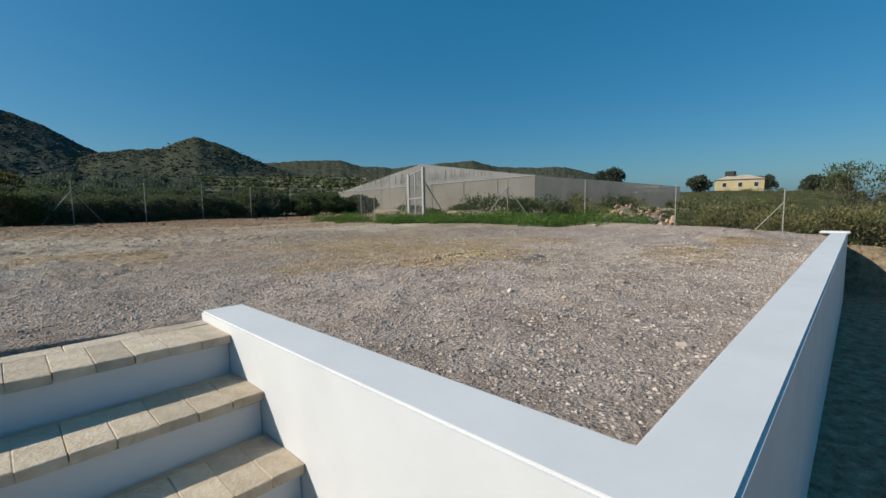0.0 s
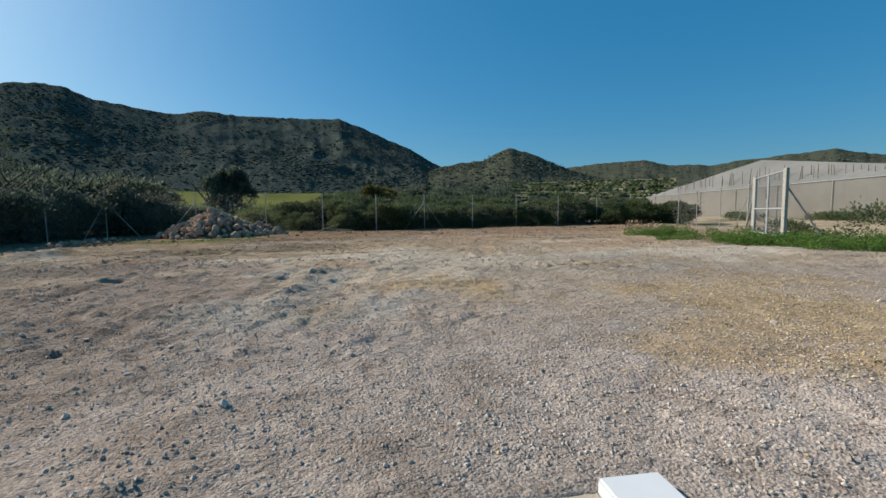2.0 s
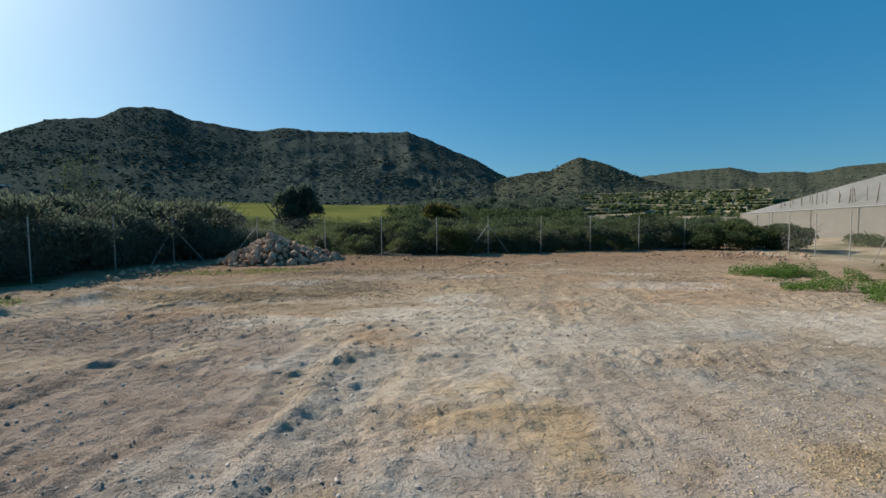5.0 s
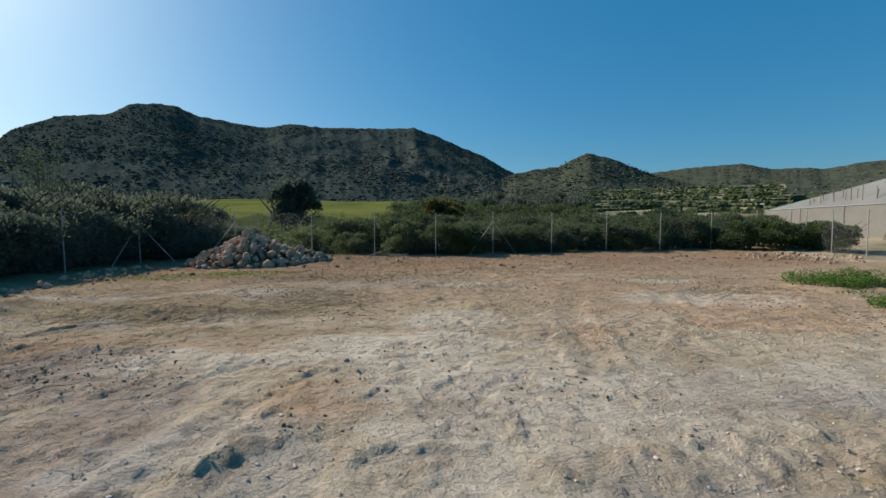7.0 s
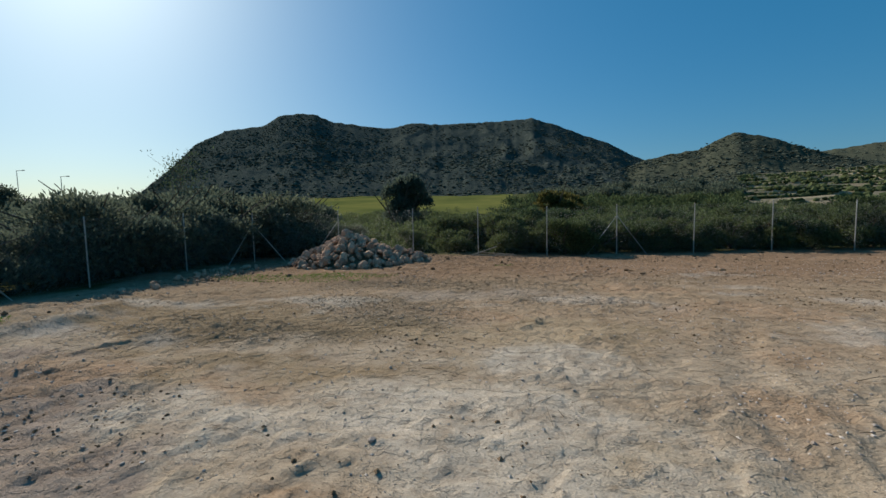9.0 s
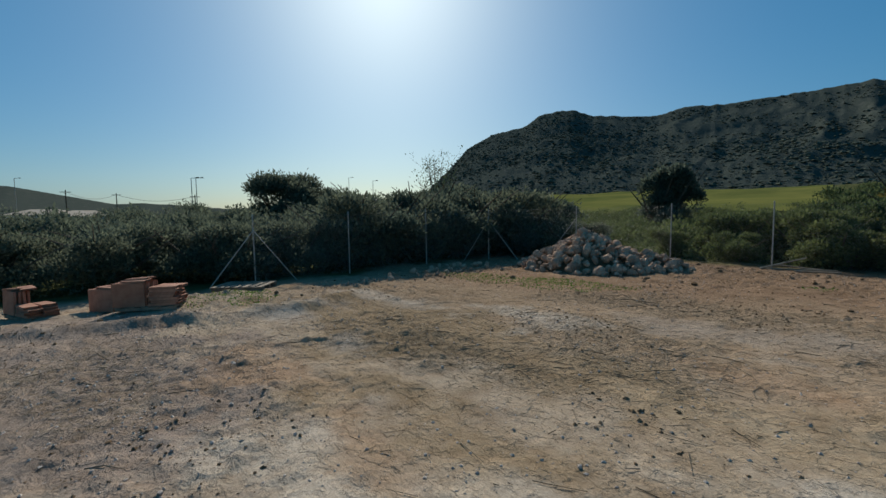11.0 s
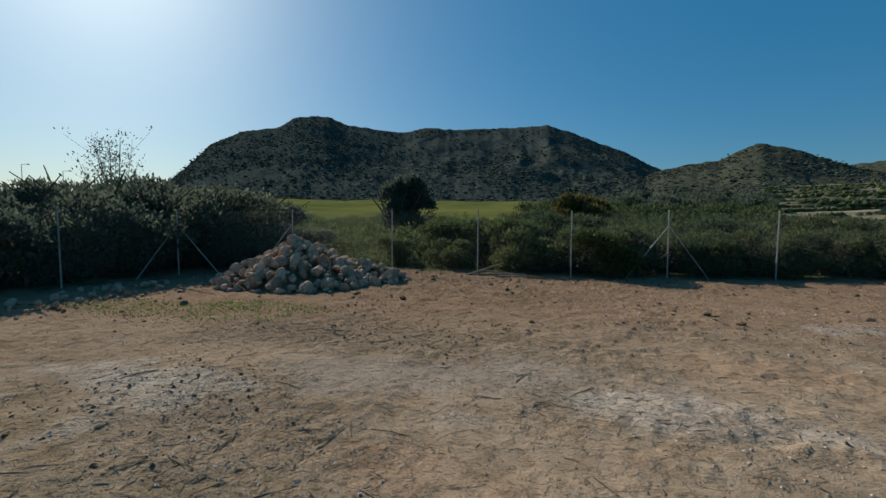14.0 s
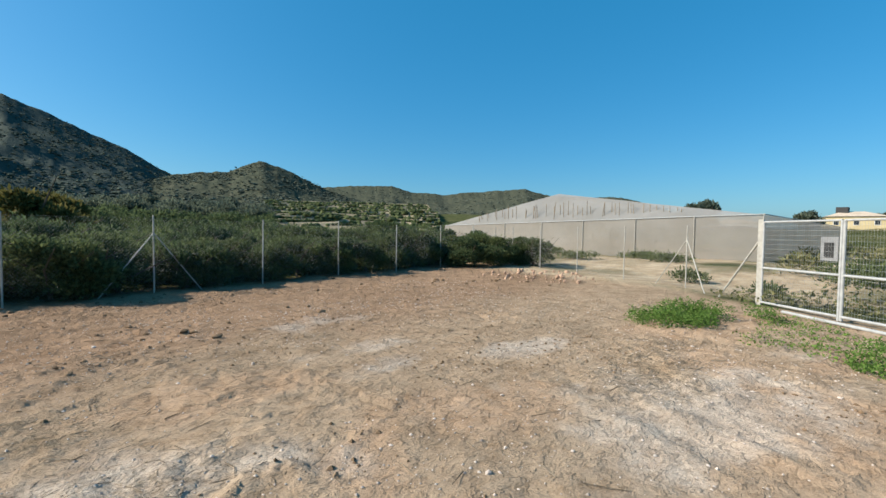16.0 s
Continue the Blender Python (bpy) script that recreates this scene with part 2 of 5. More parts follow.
M_GLASS = simple("dark_window", (0.02, 0.025, 0.03), (0.05, 0.055, 0.06), 1.0, 0.15)
M_SIGN = simple("grey_sign_plate", (0.17, 0.175, 0.18), (0.26, 0.26, 0.26), 5.0, 0.8)
M_BLACK = simple("dark_plastic", (0.02, 0.02, 0.02), (0.045, 0.045, 0.045), 5.0, 0.6)


for m in (M_EARTH, M_HILL, M_HILL_DRY, M_MEADOW, M_TERRACE, M_GRAVEL, M_GOLD, M_CLOD, M_SCRUB, M_RUBBLE):
    m.node_tree.nodes["Principled BSDF"].inputs["Specular IOR Level"].default_value = 0.0


# ---- building helpers ----
def link(name, verts, faces, material, parent=None, label="", smooth=False):
    me = bpy.data.meshes.new(name)
    me.from_pydata([tuple(v) for v in verts], [], faces)
    me.materials.append(material)
    if smooth:
        me.polygons.foreach_set("use_smooth", [True] * len(me.polygons))
    me.update()
    ob = new(name, me)
    if parent:
        ob.parent = parent
    if label:
        tagged(ob, label)
    return ob


def soup(name, verts, size, material, parent=None, label="", smooth=False):
    """Many faces of one corner count (3 or 4) that share no corner: verts is (faces, size, 3)."""
    n = len(verts)
    me = bpy.data.meshes.new(name)
    me.vertices.add(n * size)
    me.vertices.foreach_set("co", np.asarray(verts, np.float32).ravel())
    me.loops.add(n * size)
    me.loops.foreach_set("vertex_index", np.arange(n * size, dtype=np.int32))
    me.polygons.add(n)
    me.polygons.foreach_set("loop_start", np.arange(0, n * size, size, dtype=np.int32))
    me.materials.append(material)
    me.update(calc_edges=True)
    ob = new(name, me)
    if parent:
        ob.parent = parent
    if label:
        tagged(ob, label)
    return ob


def indexed(name, verts, faces, material, parent=None, label="", smooth=True):
    """A mesh from arrays of corners (n, 3) and faces (m, k)."""
    faces = np.asarray(faces, np.int32)
    m, k = faces.shape
    me = bpy.data.meshes.new(name)
    me.vertices.add(len(verts))
    me.vertices.foreach_set("co", np.asarray(verts, np.float32).ravel())
    me.loops.add(m * k)
    me.loops.foreach_set("vertex_index", faces.ravel())
    me.polygons.add(m)
    me.polygons.foreach_set("loop_start", np.arange(0, m * k, k, dtype=np.int32))
    me.polygons.foreach_set("use_smooth", np.full(m, smooth))
    me.materials.append(material)
    me.update(calc_edges=True)
    ob = new(name, me)
    if parent:
        ob.parent = parent
    if label:
        tagged(ob, label)
    return ob


def part(name, bm, material, parent, label=""):
    me = bpy.data.meshes.new(name)
    bm.to_mesh(me)
    bm.free()
    me.materials.append(material)
    ob = new(name, me)
    ob.parent = parent
    if label:
        tagged(ob, label)
    return ob


def block(x0, y0, z0, x1, y1, z1, bevel=0.0, segments=2):
    bm = bmesh.new()
    bmesh.ops.create_cube(bm, size=1.0, matrix=Matrix.Translation(((x0 + x1) / 2, (y0 + y1) / 2, (z0 + z1) / 2)) @ Matrix.Diagonal((x1 - x0, y1 - y0, z1 - z0, 1)))
    if bevel:
        bmesh.ops.bevel(bm, geom=bm.edges[:], offset=bevel, segments=segments, affect="EDGES", clamp_overlap=True)
    return bm


def tube(a, b, radius, sides=10, end=None):
    """A closed round bar from a to b, which may taper to the radius end."""
    a, b = Vector(a), Vector(b)
    bm = bmesh.new()
    turn = (b - a).to_track_quat("Z", "Y").to_matrix().to_4x4()
    bmesh.ops.create_cone(bm, cap_ends=True, segments=sides, radius1=radius, radius2=radius if end is None else end, depth=(b - a).length,
                          matrix=Matrix.Translation((a + b) / 2) @ turn)
    return bm


def join(*bms):
    out = bms[0]
    for other in bms[1:]:
        me = bpy.data.meshes.new("joined")
        other.to_mesh(me)
        other.free()
        out.from_mesh(me)
        bpy.data.meshes.remove(me)
    return out


rng = np.random.default_rng(7)


def value_noise(x, y, seed=0):
    """Smooth noise over a plane, about -1 to 1."""
    xi, yi = np.floor(x).astype(np.int64), np.floor(y).astype(np.int64)
    fx, fy = x - xi, y - yi
    fx, fy = fx * fx * (3 - 2 * fx), fy * fy * (3 - 2 * fy)

    def h(a, b):
        n = (a * 374761393 + b * 668265263 + seed * 974711) & 0x7FFFFFFF
        n = ((n ^ (n >> 13)) * 1274126177) & 0x7FFFFFFF
        return ((n ^ (n >> 16)) & 0xFFFF) / 32767.5 - 1.0

    return (h(xi, yi) * (1 - fx) + h(xi + 1, yi) * fx) * (1 - fy) + (h(xi, yi + 1) * (1 - fx) + h(xi + 1, yi + 1) * fx) * fy


def fractal(x, y, seed=0, octaves=5, gain=0.5):
    out, amp = 0.0, 1.0
    for k in range(octaves):
        out = out + amp * value_noise(x * 2 ** k + 17.3 * k, y * 2 ** k - 9.1 * k, seed + k)
        amp *= gain
    return out


def smooth(a, b, v):
    t = np.clip((v - a) / (b - a), 0, 1)
    return t * t * (3 - 2 * t)


# ---- the ground: one sheet to the horizon ----
YARD = -0.99                      # level in front of the retaining wall
RISE, GOING, TOP_Y = 0.165, 0.30, 2.395
STAIR_L, STAIR_R = -1.38, 0.0
WALL_IN, WALL_OUT = 0.78, 0.59    # retaining wall, plot side and yard side


def edge_x(y):
    return np.interp(y, [0.6, 2.6, 5.8, 8.8, 13.0, 18.0, 26.0], [8.1, 8.3, 10.0, 10.9, 11.2, 13.4, 15.8])


def fall(y):
    return np.interp(y, [0.6, 1.6, 5.0, 8.3, 11.0, 14.0, 20.0], [1.0, 1.0, 0.70, 0.36, 0.16, 0.12, 0.10])


def patch(x, y, ovals, seed, ragged=0.75, soft=0.42):
    """1 within ragged ovals (x, y, radius x, radius y), 0 outside."""
    out = np.zeros(np.broadcast(x, y).shape)
    torn = ragged * fractal(x * 0.8, y * 0.8, seed, 6, 0.62)
    for cx, cy, rx, ry in ovals:
        d = np.hypot((x - cx) / rx, (y - cy) / ry) + torn
        out = np.maximum(out, 1 - smooth(0.85 - soft, 0.85 + soft, d))
    return out


TRACKS = ((-1.15, 5.0, 8.3, 0.25, 0.032), (-1.82, 5.2, 8.9, 0.16, 0.030), (-2.50, 4.6, 6.4, 0.10, 0.030), (-3.20, 4.4, 6.0, 0.10, 0.024), (-3.9, 6.0, 9.0, 0.14, 0.03), (1.2, 9.0, 14.0, 0.2, 0.018), (2.9, 9.6, 15.0, 0.2, 0.018))
LITTER = ((-5.0, 11.9, 1.9, 0.8), (-3.3, 14.0, 1.5, 0.7), (-2.5, 13.2, 1.2, 0.5), (-0.15, 14.9, 1.4, 0.6), (5.5, 14.3, 1.2, 0.6), (-2.5, 16.4, 2.2, 0.7), (-6.0, 8.9, 1.7, 0.7), (-4.2, 16.2, 1.5, 0.5), (-3.6, 12.2, 1.3, 0.4))


def track_x(x0, y):
    return x0 + 0.022 * (y - 6.5) ** 2


def roughness(x, y):
    """Where the earth lies loose and cloddy: 0 (rolled flat) to 1."""
    loose = patch(x, y, [(-3.2, 5.4, 2.6, 1.8), (-1.4, 6.2, 0.8, 2.0), (-6.0, 9.2, 2.4, 1.0), (-8.2, 10.6, 2.2, 1.2), (1.6, 10.9, 1.4, 0.7), (2.6, 7.6, 1.8, 0.6), (-8.5, 13.0, 1.6, 3.0)], 51)
    return np.clip(np.maximum(loose, 0.75 * patch(x, y, LITTER, 52)) + 0.8 * smooth(19.0, 22.0, y - 0.23 * x) + 0.25 * smooth(0.0, 0.6, fractal(x * 0.5, y * 0.5, 53, 3)), 0, 1)


def relief(x, y):
    """Scraped crusts with broken edges, loose clods, and the tracks of wheels."""
    wx, wy = x + 0.18 * fractal(x * 1.7, y * 1.7, 61, 3), y + 0.18 * fractal(x * 1.7, y * 1.7, 62, 3)
    broken = smooth(-0.35, 0.45, fractal(x * 0.45, y * 0.45, 63, 3))
    z = 0.014 * fractal(x * 0.9, y * 0.9, 64, 3)
    for scale, seed, lift, at in ((1.5, 65, 0.020, 0.10), (2.7, 66, 0.017, 0.30), (4.6, 67, 0.013, 0.42)):
        n = fractal(wx * scale, wy * scale * 1.35, seed, 4)
        z = z + lift * smooth(at, at + 0.13, n) * (0.25 + 0.75 * broken)
    rough = roughness(x, y)
    z = z + rough * (0.020 * np.abs(fractal(x * 5.5, y * 5.5, 68, 3)) + 0.016 * fractal(x * 9.5, y * 9.5, 69, 2))
    z = z + 0.004 * fractal(x * 8.0, y * 8.0, 70, 2)
    for x0, y0, y1, wide, deep in TRACKS:
        d = (x - track_x(x0, y) + 0.05 * fractal(x * 1.2, y * 1.2, 71, 2)) / wide
        on = smooth(y0, y0 + 0.5, y) * (1 - smooth(y1 - 0.6, y1, y))
        lug = 0.28 * np.sin(6.283 * (y + 0.35 * np.abs(d) * wide) / 0.21) * np.exp(-d ** 4) * smooth(-0.2, 0.3, fractal(x * 0.8, y * 0.8, 72, 2))
        z = z - on * deep * (np.exp(-d ** 2) * (1 - lug) - 0.55 * np.exp(-((np.abs(d) - 1.6) / 0.5) ** 2))
    return z


def ground_z(x, y, fine=True):
    x, y = np.asarray(x, float), np.asarray(y, float)
    r = np.hypot(x, y)
    z = 0.06 * fractal(x * 0.12, y * 0.12, 3, 3)
    z = z * smooth(3.0, 7.0, y)
    z -= fall(y) * smooth(0.0, 3.2, x - edge_x(y))
    z += 0.10 * np.exp(-((x - edge_x(y) + 0.25) / 0.35) ** 2) * smooth(1.0, 2.5, y) * (1 - smooth(8.5, 10.5, y))
    z += (0.35 - 0.1) * smooth(17.0, 24.0, x) * smooth(9.0, 17.0, y) * (1 - smooth(60, 90, r))
    z += 0.12 * np.exp(-(((x + 10.0) / 1.0) ** 2)) * np.exp(-((y - 11.5) / 3.0) ** 2) * fractal(x * 1.5, y * 1.5, 8, 3)
    z -= 0.12 * smooth(9.0, 11.5, -x) * (1 - smooth(14, 17, y))
    bank = np.interp(y, [7.5, 9.2, 10.0, 10.9, 12.0, 12.8, 14.0], [-8.6, -8.0, -7.7, -7.5, -7.5, -7.9, -8.8])
    z += 0.17 * np.exp(-((x - bank) / 0.27) ** 2) * smooth(7.2, 8.6, y) * (1 - smooth(12.4, 14.2, y)) * (0.80 + 0.28 * fractal(x * 1.6, y * 1.6, 8, 3))
    bearing = np.degrees(np.arctan2(x, y))
    z += 0.045 * np.clip(r - 85, 0, 90) * smooth(58, 72, bearing) * (1 - smooth(110, 130, bearing))
    # the land climbs to the north and west beyond the scrub
    north = smooth(-25.0, 60.0, y)
    z += 0.073 * np.clip(r - 60, 0, 140) * north * (1 - smooth(35, 75, np.degrees(np.arctan2(x, np.maximum(y, 1e-3))))) * smooth(-90, -55, np.degrees(np.arctan2(x, np.maximum(y, 1e-3))))
    z += 0.5 * smooth(28, 60, r) * fractal(x * 0.05, y * 0.05, 11, 3)
    z += 0.06 * np.exp(-((x - 2.45) / 0.6) ** 2 - ((y - 3.05) / 0.4) ** 2)
    if fine:
        inside = (1 - smooth(30, 50, r)) * smooth(0.9, 1.6, y)
        z = z + inside * relief(x, y)
    yard = (y < 0.665) & (x < 9.0) | (x > -1.49) & (x < 0.10) & (y < 2.752)
    z = np.where(yard, YARD - 0.25 * ((y > 0.665) & yard), z)
    south = smooth(0.7, -3.0, y) * smooth(8.0, 10.0, x)
    z = np.where(yard, z, z * (1 - south) + YARD * south)
    return z


def line_coords(lo, hi, step, far, extra):
    inner = np.arange(lo, hi + step / 2, step)
    grow = np.cumsum(step * 1.13 ** np.arange(1, 200))
    grow = grow[grow < far]
    c = np.sort(np.r_[lo - grow[::-1], inner, hi + grow])
    c = np.sort(np.r_[c[np.min(np.abs(c[:, None] - np.array(extra)[None]), 1) > 0.012], extra])
    return np.unique(np.round(c, 4))


gx = line_coords(-12.0, 13.5, 0.085, 2500.0, [-1.495, -1.485, 0.095, 0.105, 8.99, 9.01, *np.arange(-6.5, 7.0, 0.0425)])
gy = line_coords(0.8, 24.5, 0.085, 2500.0, [0.66, 0.67, 2.747, 2.757, *np.arange(2.8, 18.5, 0.0425)])
GX, GY = np.meshgrid(gx, gy)
GZ = ground_z(GX, GY)
nx, ny = len(gx), len(gy)
cell = (np.arange(ny - 1)[:, None] * nx + np.arange(nx - 1)[None]).ravel()
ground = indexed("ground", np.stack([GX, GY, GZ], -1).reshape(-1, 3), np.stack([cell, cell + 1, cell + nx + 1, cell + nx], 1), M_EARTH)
tagged(ground, "rough graded plot of pale gravelly earth with dry scrubland beyond", "ground", kind="structure")
wobble = 0.7 * fractal(GX * 0.6, GY * 0.6, 31, 3)
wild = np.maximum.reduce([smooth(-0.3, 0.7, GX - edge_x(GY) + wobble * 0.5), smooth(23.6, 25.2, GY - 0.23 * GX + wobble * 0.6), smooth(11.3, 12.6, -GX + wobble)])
sand = smooth(12.5, 14.5, GX) * smooth(12.0, 15.0, GY + wobble) * (1 - smooth(70, 90, np.hypot(GX, GY))) * smooth(-0.5, 0.4, fractal(GX * 0.22, GY * 0.22, 44, 4) + 0.35)
yardz = (GY < 0.67) * smooth(0.5, -0.5, GX - 9.2 - 0.35 * np.clip(-GY, 0, 12)) * (1 - smooth(25, 40, -GY))


def tint(base, colour, mask):
    return base + (np.array(colour) - base) * np.clip(mask, 0, 1)[..., None]


def soils(x, y):
    """The colour of the bare soil: fills of several colours spread and scraped over one another."""
    cloud = fractal(x * 0.35, y * 0.35, 81, 5, 0.6)
    c = np.ones((*x.shape, 3)) * np.array((0.455, 0.365, 0.268))
    c = tint(c, (0.375, 0.278, 0.188), smooth(10.8, 14.5, y + 0.9 * cloud + 0.12 * np.abs(x)))
    c = tint(c, (0.430, 0.355, 0.300), 1 - smooth(5.0, 7.6, y + 0.8 * cloud))
    c = tint(c, (0.545, 0.450, 0.385), 0.9 * smooth(-0.8, 1.2, x) * (1 - smooth(3.2, 5.2, y + 0.6 * cloud)))
    c = tint(c, (0.345, 0.275, 0.222), patch(x, y, [(-4.2, 5.6, 3.0, 2.6), (-6.5, 8.5, 3.0, 1.8), (-4.4, 9.6, 1.8, 0.7)], 82))
    c = tint(c, (0.340, 0.255, 0.165), patch(x, y, [(-4.8, 12.4, 3.6, 1.4), (-3.0, 10.9, 1.8, 0.6)], 83))
    c = tint(c, (0.310, 0.205, 0.132), 0.9 * smooth(15.8, 18.6, y - 0.16 * x + 0.8 * cloud))
    c = tint(c, (0.415, 0.285, 0.185), 0.75 * patch(x, y, [(1.8, 10.9, 1.1, 0.55), (-1.1, 8.5, 0.9, 0.5), (2.9, 14.5, 1.7, 0.6), (5.2, 12.6, 2.6, 0.9), (2.1, 16.3, 1.6, 0.5), (-4.4, 10.4, 1.3, 0.5), (-1.4, 13.5, 0.9, 0.5), (8.4, 14.6, 2.0, 1.2), (4.4, 11.2, 1.6, 0.4)], 84))
    c = tint(c, (0.440, 0.340, 0.225), 0.65 * patch(x, y, [(-1.2, 12.5, 1.1, 0.5), (0.2, 13.2, 0.9, 0.4), (0.6, 9.6, 0.9, 0.4)], 85))
    c = tint(c, (0.535, 0.465, 0.380), 0.75 * patch(x, y, [(0.6, 8.0, 2.0, 1.1), (2.8, 9.0, 2.4, 1.1), (-0.8, 10.4, 1.6, 0.7), (-0.4, 11.4, 1.0, 0.5), (-6.9, 13.4, 1.6, 0.4), (-4.9, 14.3, 1.5, 0.35), (6.0, 9.0, 1.4, 0.8), (-2.6, 9.7, 0.9, 0.4)], 86))
    c = tint(c, (0.545, 0.480, 0.410), 0.50 * patch(x, y, [(3.4, 18.8, 1.2, 0.5), (3.2, 16.2, 0.8, 0.35), (4.9, 15.7, 0.9, 0.35), (3.5, 16.9, 0.8, 0.3), (5.5, 2.3, 2.0, 0.9), (1.3, 14.9, 1.6, 0.6), (5.0, 13.3, 2.2, 0.8)], 87))
    c = tint(c, (0.425, 0.385, 0.335), 0.7 * patch(x, y, [(-1.25, 6.5, 0.42, 1.5), (-1.5, 5.4, 1.0, 0.6), (2.9, 7.0, 1.3, 0.5), (2.7, 8.6, 1.1, 0.35), (-1.9, 8.0, 0.5, 0.6), (-7.3, 11.3, 1.6, 0.8), (0.9, 7.4, 0.7, 0.3)], 88))
    c = tint(c, (0.400, 0.350, 0.300), 0.45 * patch(x, y, [(-1.5, 15.3, 1.8, 0.7)], 94))
    c = tint(c, (0.470, 0.340, 0.200), 0.85 * patch(x, y, [(3.0, 4.9, 2.5, 1.6), (4.6, 1.6, 1.5, 0.5)], 89))
    lum = c @ np.array((0.3, 0.55, 0.15))
    c = lum[..., None] + (c - lum[..., None]) * (0.95 + 0.04 * smooth(5.0, 8.0, y))[..., None]
    return c * (0.90 - 0.05 * (1 - smooth(7.0, 10.0, y)) + 0.09 * cloud + 0.04 * smooth(11.5, 15.0, y) * smooth(-3.0, 3.0, x))[..., None] * np.array((1.01, 0.99, 0.97))


near = (GX > -14) & (GX < 17) & (GY > 0) & (GY < 28)
soil = np.ones((*GX.shape, 4)) * np.array((0.42, 0.32, 0.22, 1.0))
soil[..., :3][near] = soils(GX[near], GY[near])
cover = np.zeros((*GX.shape, 4))
nearx, neary = GX[near], GY[near]
gravelly = np.maximum((1 - smooth(3.6, 6.2, neary + 0.7 * fractal(nearx * 0.5, neary * 0.5, 91, 3))), patch(nearx, neary, [(2.9, 4.9, 2.4, 1.6), (-1.4, 5.8, 1.2, 1.2), (-3.2, 5.4, 2.4, 1.5)], 92))
cover[near] = np.stack([np.clip(gravelly, 0.08, 1), np.clip(patch(nearx, neary, LITTER, 52) + 0.30 * smooth(0.1, 0.6, fractal(nearx * 0.6, neary * 0.9, 93, 4)) * smooth(9.0, 13.0, neary), 0, 1), roughness(nearx, neary), np.ones_like(nearx)], -1)
for name, values in (("soil", soil), ("cover", cover)):
    ground.data.color_attributes.new(name, "FLOAT_COLOR", "POINT").data.foreach_set("color", values.astype(np.float32).ravel())
zone = ground.data.color_attributes.new("zone", "FLOAT_COLOR", "POINT")
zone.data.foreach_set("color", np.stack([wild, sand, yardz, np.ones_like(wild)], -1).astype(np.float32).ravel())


# ---- hills ----
def hill(name, label, material, near, crest_r, nodes, foot_z, seed, rough=1.0, power=1.25, steps=70):
    """A ridge seen from the plot: nodes are bearing and height angle of its crest line."""
    az = np.arange(nodes[0][0], nodes[-1][0], 0.2)
    el = np.interp(az, [n[0] for n in nodes], [n[1] for n in nodes])
    el = el + rough * (0.055 * fractal(az * 0.63, az * 0.0 + seed, seed + 1, 6, 0.75))
    s = np.r_[np.linspace(0, 1, steps), np.linspace(1.03, 1.5, 14)]
    A, S = np.meshgrid(np.radians(az), s)
    top = 1.5 + crest_r * np.tan(np.radians(el))[None]
    R = near + (crest_r - near) * S
    gully = fractal(R * np.sin(A) * 0.014, R * np.cos(A) * 0.014, seed, 5)
    body = np.where(S <= 1, np.clip(S, 0, 1) ** power, 1 - (S - 1) * 1.6)
    Z = foot_z + (top - foot_z) * body
    mid = np.clip(S * (1 - S) * 4, 0, 1)
    spur = fractal(np.degrees(A) * 0.16 + 0.35 * gully, S * 1.1, seed + 9, 4, 0.55)
    Z += rough * top * mid * (0.05 * gully * (1 - 0.4 * S) + 0.045 * (0.35 - np.abs(spur)))
    ledge = fractal(np.degrees(A) * 0.10, S * 16 + gully, seed + 12, 3)
    Z += rough * 0.008 * top * smooth(0.1, 0.35, ledge) * mid
    Z += rough * 0.35 * fractal(A * 120, S * 24, seed + 5, 3) * smooth(0.0, 0.2, S)
    X, Y = R * np.sin(A), R * np.cos(A)
    n = len(az)
    c = (np.arange(len(s) - 1)[:, None] * n + np.arange(n - 1)[None]).ravel()
    ob = indexed(name, np.stack([X, Y, Z], -1).reshape(-1, 3), np.stack([c, c + 1, c + n + 1, c + n], 1), material)
    tagged(ob, label, "hill", kind="structure")
    return X, Y, Z


def clump_stuff(name, label, X, Y, Z, count, low, high, material, seed):
    """Low rounded bushes dotted over a slope, in one mesh."""
    g = np.random.default_rng(seed)
    i, j = g.integers(2, X.shape[0] - 16, count), g.integers(0, X.shape[1], count)
    keep = fractal(X[i, j] * 0.03, Y[i, j] * 0.03, seed, 4) > g.uniform(-1.0, 0.5, count)
    i, j = i[keep], j[keep]
    at = np.stack([X[i, j], Y[i, j], Z[i, j]], -1) + np.c_[g.normal(0, 1.5, (len(i), 2)), np.zeros(len(i))]
    size = low * (high / low) ** (g.random(len(i)) ** 1.8)
    lumps(name, label, at, size, material, g, squash=0.5, level=0, jag=0.2)


def ico(level=1):
    if level == 0:
        v = np.array([(1, 0, 0), (0, 1, 0), (-1, 0, 0), (0, -1, 0), (0, 0, 1), (0, 0, -1)], float)
        return v, np.array([(0, 1, 4), (1, 2, 4), (2, 3, 4), (3, 0, 4), (1, 0, 5), (2, 1, 5), (3, 2, 5), (0, 3, 5)])
    bm = bmesh.new()
    bmesh.ops.create_icosphere(bm, subdivisions=level, radius=1.0)
    v = np.array([p.co[:] for p in bm.verts])
    f = np.array([[p.index for p in q.verts] for q in bm.faces])
    bm.free()
    return v, f


